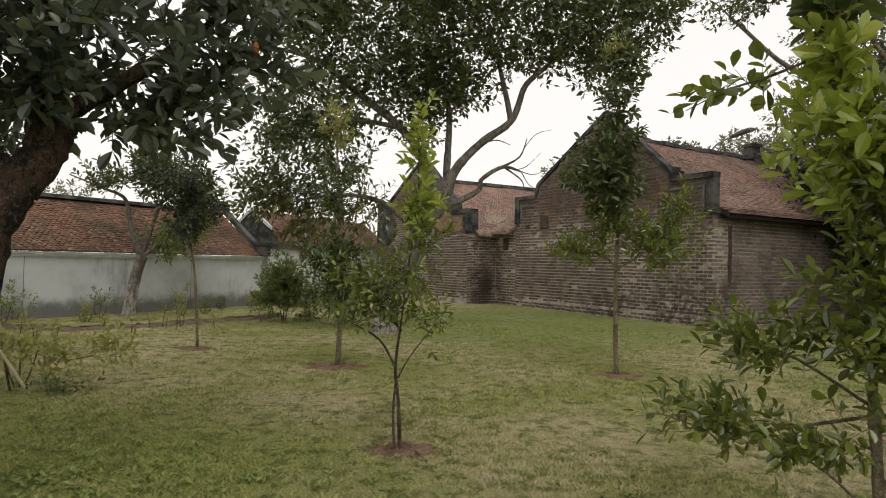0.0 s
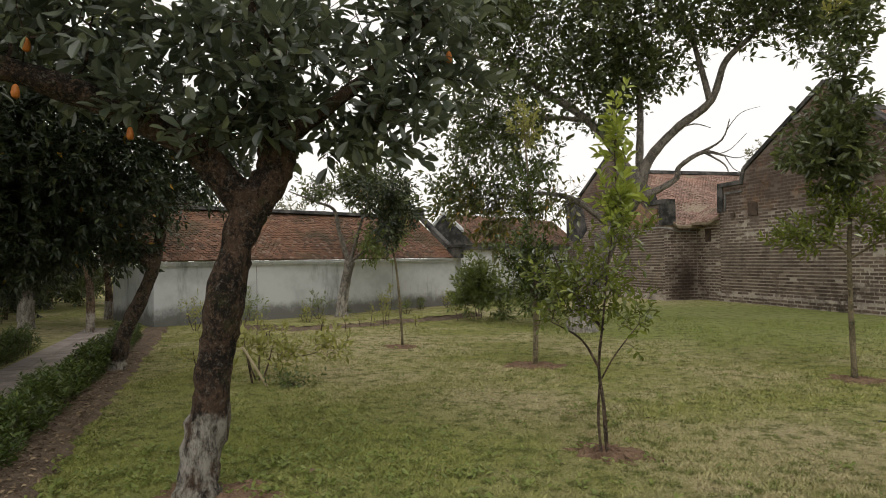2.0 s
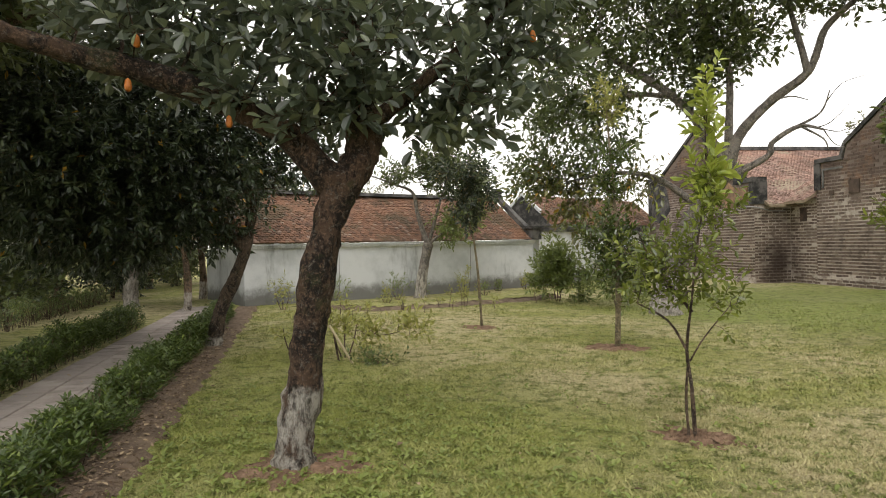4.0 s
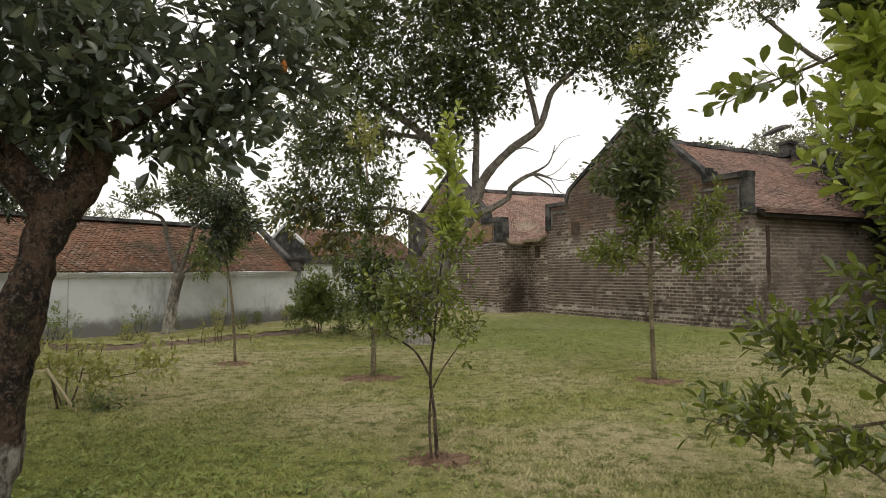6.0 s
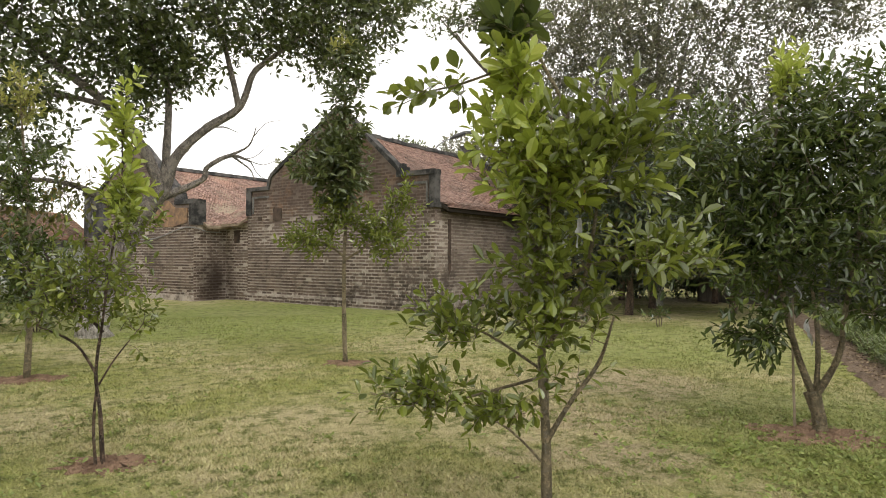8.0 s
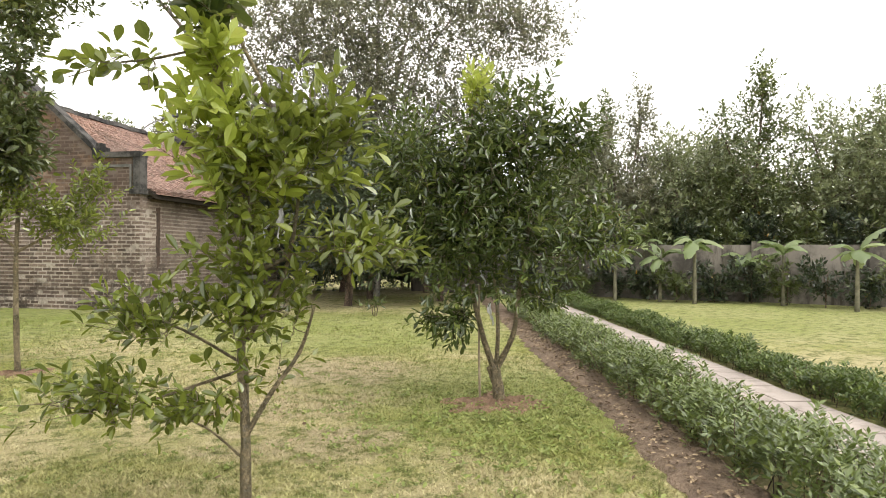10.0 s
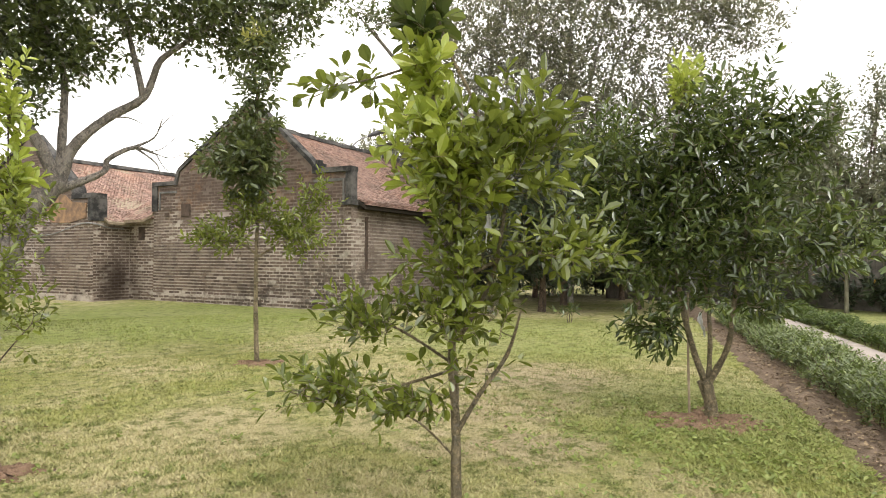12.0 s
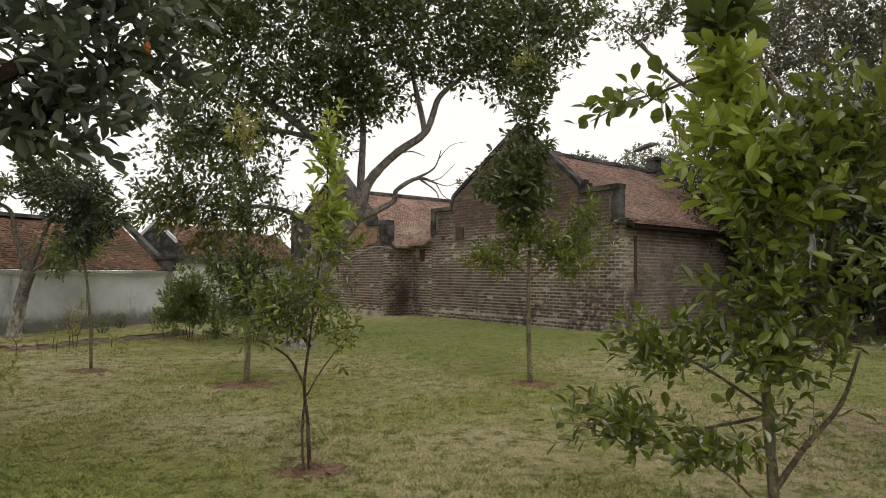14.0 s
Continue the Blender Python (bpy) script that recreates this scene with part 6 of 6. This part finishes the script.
# trees beyond the left-hand path
for i, (x, y, tr, blobs, c) in enumerate((
        (-11.75, 11.3, 0.085, [(-12.2, 10.8, 2.9, 1.6, 1.1), (-11.2, 12.0, 3.1, 1.2, 1.1), (-12.8, 11.5, 3.6, 1.5, 1.2)], 900),
        (-14.4, 11.9, 0.11, [(-14.4, 11.5, 3.1, 2.2, 1.3), (-13.2, 10.5, 3.3, 1.5, 1.2), (-14.5, 11, 4.2, 2.2, 1.3)], 1200),
        (-14.5, 14.6, 0.1, [(-14.3, 14.6, 3.2, 1.8, 1.4), (-13.0, 15.2, 3.2, 1.5, 1.2)], 800),
        (-11.5, 6.2, 0.12, [(-11.5, 6.2, 3.2, 2.4, 1.5), (-10.5, 5.0, 3.3, 1.8, 1.3), (-11, 5.8, 4.6, 2.4, 1.4)], 1500),
        (-18, 12.5, 0.2, [(-18, 12.5, 3.4, 2.5, 1.8)], 700), (-20, 17.5, 0.2, [(-20, 17.5, 3.0, 3.0, 2.4)], 620), (-25, 20, 0.2, [(-25, 20, 3.2, 4, 3.4)], 620), (-22, 10, 0.2, [(-22, 10, 3.2, 3.5, 3.2)], 620), (-18, 22, 0.2, [(-18, 22, 2.6, 2.6, 2.6)], 520), (-29, 14, 0.2, [(-29, 14, 3.0, 4.5, 3.2)], 620))):
    far_tree("garden_tree", "dark garden tree with lime-washed trunk beyond the path" if i in (0, 2) else "dark-leaved garden tree beyond the path", x, y, 4.4, blobs, c, 0.14 if i < 4 else 0.24, L_DARK if i < 4 else L_MID, 250 + i, 10, tr * (1 if i < 4 else 0.6), BARK_WASHED_LOW if i in (0, 2) else BARK, "garden trees beyond the path")
forked = [([(-14.22, 11.85, 0.62), (-14.44, 11.6, 1.4), (-14.8, 11.2, 2.4)], [0.12, 0.095, 0.05]), ([(-14.22, 11.85, 0.6), (-14.06, 12.05, 1.4), (-13.7, 12.3, 2.4)], [0.11, 0.09, 0.05]), ([(-14.22, 11.85, 0.65), (-14.3, 11.9, 1.5), (-14.3, 12.1, 2.6)], [0.09, 0.07, 0.04])]
tree("forked_tree", "old forked tree with pale bark on the far lawn", "tree", (-14.2, 11.81, 0), ([(-14.2, 11.81, -0.05), (-14.2, 11.82, 0.12), (-14.22, 11.85, 0.7)], [0.24, 0.19, 0.17]), forked,
     [("crown", L_DARK, dict(blobs=[(-14.6, 11.3, 3.0, 1.5, 0.8), (-13.6, 12.4, 3.0, 1.3, 0.8)], clusters=420, per=9, size=0.15, rounded=False, twig=0.3, slim=0.4, heart=(-14.2, 11.8, 1.5)))], BARK_GREY, 260)
# banana plants and the concrete garden wall
BANANA_STEM = plain("banana_stem", (0.11, 0.105, 0.07), (0.22, 0.205, 0.14), 8)


def banana(x, y, h, seed, leaves=8, label="banana plant with broad bright green leaves by the wall"):
    rnd = random.Random(seed)
    t = thing("banana_plant", (x, y, 0), label, "plant", "banana plants along the wall")
    piece("stem", *tube([(x, y, -0.05), (x, y, h * 0.5), (x + 0.03, y, h)], [0.065, 0.05, 0.032], 10, 0.05, seed), BANANA_STEM, t, smooth=True)
    for i in range(leaves):
        a = i * 2.4 + rnd.uniform(-0.4, 0.4)
        L, W = rnd.uniform(0.7, 1.15), rnd.uniform(0.32, 0.5)
        lift, sag = rnd.uniform(0.35, 1.25), rnd.uniform(0.5, 1.0)
        d, s = Vector((math.cos(a), math.sin(a), 0)), Vector((-math.sin(a), math.cos(a), 0))
        verts, faces, n = [], [], 15
        for k in range(n):
            q = k / (n - 1)
            p = Vector((x, y, h - 0.05)) + d * (L * q * (0.45 + 0.3 * q)) + Vector((0, 0, L * (lift * q - sag * q * q)))
            w = 0.05 if q < 0.2 else W * max(0.05, math.sin(math.pi * min(0.98, 0.06 + 0.94 * (q - 0.2) / 0.8)) ** 0.55) * rnd.uniform(0.6, 1.0)
            e, g = 0.16 * w + rnd.uniform(0, 0.05), 0.16 * w + rnd.uniform(0, 0.05)
            verts += [p + s * w * 0.5 - Vector((0, 0, e)), p, p - s * w * 0.5 - Vector((0, 0, g))]
            if k:
                b = 3 * k
                faces += [(b - 3, b - 2, b + 1, b), (b - 2, b - 1, b + 2, b + 1)]
        piece("leaf", verts, faces, L_BANANA, t, smooth=True)


for i, (x, y, h) in enumerate(((18.6, 9.3, 1.45), (19.2, 8.1, 1.3), (19.1, 7.0, 1.75), (19.8, 10.8, 1.35), (20.6, 12.0, 1.45), (20.2, 4.9, 1.5), (20.0, 9.0, 1.7), (18.2, 11.6, 1.25), (20.6, 6.0, 1.2), (19.6, 3.0, 1.5), (20.6, 1.2, 1.7))):
    banana(x, y, h, i + 1)
for i in range(13):
    x, y = 21.5 - 0.28 * (i * 0.95 - 1) + rnd.uniform(-0.9, -0.2), 2.0 + i * 0.95
    bush("shrub", "dark green undergrowth among the banana plants", x, y, [(x, y, 0.5, 0.6, 0.45), (x - 0.4, y + 0.3, 0.95, 0.4, 0.5)], 62, 0.2, L_DARK if i % 3 else L_MID, 330 + i, 0.4, 8)
for i in range(14):
    x, y = 24.2 - 0.28 * (i * 1.2 - 4) + rnd.uniform(-0.4, 0.4), -1.0 + i * 1.2
    bush("shrub", "green shrub behind the concrete wall", x, y, [(x, y, 1.5, 1.0, 1.1), (x + 0.3, y + 0.4, 2.3, 0.8, 0.7)], 260, 0.22, L_MID if i % 2 else L_DARK, 350 + i, 0.4, 8)
GW = Plan(21.9, 3.0, -0.28, 0.96)
gwall = thing("wall_concrete", GW.at(6, 0, 0), "stained grey concrete garden wall behind the banana plants", "wall", kind="structure")
for i in range(9):
    piece("panel", *GW.box(-12 + i * 3.0, -12 + i * 3.0 + 2.97, 0, 0.15, -0.2, 1.75), CONCRETE, gwall)
    piece("post", *GW.box(-12.12 + i * 3.0, -11.88 + i * 3.0, 0.155, 0.3, -0.2, 1.85), CONCRETE, gwall)

# tags tied in the citrus trees
PLASTIC = leaf_mat("thin_grey_plastic", (0.42, 0.42, 0.42), (0.55, 0.55, 0.54), (0.62, 0.62, 0.61), 0.3, 0.4)


def plastic_strip(label, x, y, z, length, width, seed):
    """A crumpled strip of thin plastic sheet that hangs from a twig."""
    rnd = random.Random(seed)
    t = thing("plastic_tag", (x, y, z), label, "tag")
    verts, faces, n = [], [], 9
    for i in range(n):
        q = i / (n - 1)
        a = 0.8 + 1.4 * q + rnd.uniform(-0.5, 0.5)
        w = width * (0.25 + 0.9 * math.sin(math.pi * (0.1 + 0.8 * q))) * rnd.uniform(0.5, 1.0)
        c = Vector((x + 0.02 * math.sin(5 * q + seed), y + 0.015 * math.cos(4 * q), z - length * q))
        d = Vector((math.cos(a), -math.sin(a) * 0.6, rnd.uniform(-0.3, 0.3))) * (w / 2)
        e = Vector((-d.y, d.x, 0)) * 0.6
        verts += [c - d, c + e, c + d, c - d + Vector((0.001, 0.002, 0)), c + e + Vector((0.001, 0.002, 0)), c + d + Vector((0.001, 0.002, 0))]
        if i:
            b = 6 * i
            faces += [(b - 6, b - 5, b + 1, b), (b - 5, b - 4, b + 2, b + 1), (b - 3, b + 3, b + 4, b - 2), (b - 2, b + 4, b + 5, b - 1)]
    piece("strip", verts, faces, PLASTIC, t)


plastic_strip("torn pale plastic strip hanging in the pomelo tree", 2.1, 2.76, 1.70, 0.2, 0.05, 1)
plastic_strip("torn pale plastic strip hanging in the pomelo tree", 2.0, 2.72, 1.62, 0.13, 0.04, 2)
plastic_strip("torn pale plastic strip hanging in the citrus tree", 5.06, 3.65, 0.98, 0.22, 0.06, 3)
plastic_strip("torn pale plastic strip hanging in the citrus tree", 5.02, 3.72, 1.3, 0.16, 0.05, 4)


# ---- grass, litter and the bricks of the walls ----
def lawn_blades(seed):
    rng = np.random.default_rng(seed)
    pts = []
    for r0, r1, count in ((1.6, 3.0, 60000), (3.0, 6.0, 220000), (6.0, 10.0, 190000), (10.0, 17.0, 100000)):
        a = rng.uniform(radians(-2), radians(182), count)
        r = np.sqrt(rng.uniform(r0 * r0, r1 * r1, count))
        pts.append(np.stack([r * np.cos(a), r * np.sin(a), np.full(count, (r0 + r1) / 2)], 1))
    p = np.concatenate(pts)
    x, y = p[:, 0], p[:, 1]
    keep = (x * -0.807 + y * -0.59 < 1.28) & (x * 0.689 - y * 0.725 < 1.84)
    for cx, cy, rx, ry in ((-0.31, 5.08, 0.36, 0.28), (2.38, 8.7, 0.45, 0.32), (-1.45, 9.05, 0.5, 0.26), (5.2, 3.65, 0.56, 0.44), (-2.78, 3.5, 0.42, 0.36), (-4.05, 10.5, 0.4, 0.3)):
        keep &= ((x - cx) / rx) ** 2 + ((y - cy) / ry) ** 2 > rng.uniform(0.0, 0.95, len(x)) ** 2.2
    p = p[keep]
    n = len(p)
    h = rng.uniform(0.012, 0.026, n) * (1 + 0.3 * np.sin(p[:, 0] * 1.9 + 2 * np.sin(p[:, 1] * 1.3))) * (0.85 + 0.035 * p[:, 2])
    w = 0.0024 + 0.0007 * p[:, 2]
    base = p.copy()
    base[:, 2] = [ground_height(a, b) - 0.003 for a, b in p[:, :2]]
    lean = rng.normal(size=(n, 2)) * 0.6
    a = rng.uniform(0, 6.28, n)
    s = np.stack([np.cos(a), np.sin(a), np.zeros(n)], 1) * w[:, None]
    tip = base + np.stack([lean[:, 0] * h * 1.3, lean[:, 1] * h * 1.3, h], 1)
    v = np.stack([base - s, base + s, tip], 1).reshape(-1, 3)
    f = np.arange(3 * n).reshape(-1, 3)
    ob = piece("grass", v, f, GRASS, None)
    tagged(ob, "short coarse lawn grass, green with straw-dry patches", "grass", kind="stuff")


lawn_blades(77)


def litter(seed):
    """Dry fallen leaves, mostly on the soil beside the hedges."""
    rng = np.random.default_rng(seed)
    spots = []
    for way, o0, o1, s0, s1, n in ((LEFT, 1.25, 1.6, 1, 12, 1500), (RIGHT, 1.85, 2.3, 1, 14, 2200)):
        o, s = rng.uniform(o0, o1, n), rng.uniform(s0, s1, n)
        spots.append(np.array(way.n)[None] * o[:, None] + np.array(way.d)[None] * s[:, None])
    a, r = rng.uniform(0.2, 2.9, 240), rng.uniform(2.0, 9.0, 240)
    spots.append(np.stack([r * np.cos(a), r * np.sin(a), np.zeros(240)], 1))
    p = np.concatenate(spots)
    p[:, 2] = 0.045 + rng.uniform(0, 0.012, len(p))
    along = rng.normal(size=p.shape) * np.array([1, 1, 0.15])
    flat = np.array([0, 0, 1.0]) + 0.3 * rng.normal(size=p.shape)
    L = rng.uniform(0.02, 0.055, len(p))
    v, f = leaf_arrays(p, along, flat, L, L * 0.5)
    k = Mat("dry_leaf", 0.9)
    m = k.done(k.mix(k.ramp(k.island(), 0, 1), (0.11, 0.072, 0.045), (0.38, 0.29, 0.18)))
    ob = piece("leaf_litter", v, f, m, None)
    tagged(ob, "scattered dry brown fallen leaves", "leaves", kind="stuff")


litter(5)


def weeds(seed):
    """Flat broad-leaved weeds in the lawn, thicker in the shade of the old tree."""
    rng = np.random.default_rng(seed)
    n = 2600
    c = np.concatenate([rng.normal(size=(950, 2)) * np.array([1.3, 1.0]) + np.array([-2.4, 3.4]), rng.normal(size=(500, 2)) * np.array([0.9, 0.9]) + np.array([4.8, 2.9]), np.stack([rng.uniform(-5, 5, 450), rng.uniform(2.0, 11, 450)], 1)])
    keep = (c[:, 0] * -0.807 + c[:, 1] * -0.59 < 1.25) & (c[:, 0] * 0.689 - c[:, 1] * 0.725 < 1.8) & (np.hypot(c[:, 0], c[:, 1]) > 1.6)
    c = c[keep]
    per = 7
    k = np.tile(np.arange(per), len(c))
    a = k * 2.4 + np.repeat(rng.uniform(0, 6.28, len(c)), per)
    base = np.zeros((len(k), 3))
    base[:, :2] = np.repeat(c, per, 0) + rng.normal(size=(len(k), 2)) * 0.03
    base[:, 2] = rng.uniform(0.0, 0.03, len(k))
    along = np.stack([np.cos(a), np.sin(a), rng.uniform(0.1, 0.9, len(k))], 1)
    flat = np.array([0, 0, 1.0]) + 0.3 * rng.normal(size=along.shape)
    L = rng.uniform(0.02, 0.055, len(k))
    v, f = leaf_arrays(base, along, flat, L, L * 0.55)
    ob = piece("lawn_weeds", v, f, L_WEED, None)
    tagged(ob, "low broad-leaved green weeds in the lawn", "weeds", kind="stuff")


weeds(8)

lay_bricks(lambda s, z: (HOUSE.at(s, 0, z), -HOUSE.w), 8.078, profile([(u, z - 0.02) for u, z in GABLE]), front, 1, (0.1, 5.0, 0.3, 2.1), foot=0.25)
lay_bricks(lambda s, z: (HOUSE.at(8.06, s, z), HOUSE.u), 7.6, lambda s: 2.85, side, 2, (0.9, 4.6, 0.9, 2.7), foot=0.25, bricks=BRICK_PALE)
lay_bricks(lambda s, z: (WING.at(s - 0.1, 0, z), -WING.w), 7.6, lambda s: profile(WGABLE)(s) - 0.1, wing_front, 3, (0.1, 2.6, 0.3, 2.3), foot=0.17)
lay_bricks(lambda s, z: (WING.at(-0.1, s, z), -WING.u), 1.3, lambda s: 2.5, wing_side, 4, None)
lay_bricks(lambda s, z: (HOUSE.at(s - 1.3, 0.03, z), -HOUSE.w), 1.29, lambda s: 2.65, link_wall, 5, None)
lay_bricks(lambda s, z: (HOUSE.at(s - 0.05, -0.06, z), -HOUSE.w), 8.15, lambda s: 0.26, plinth, 6, None)
lay_bricks(lambda s, z: (HOUSE.at(8.12, s, z), HOUSE.u), 7.6, lambda s: 0.26, plinth_side, 7, None)
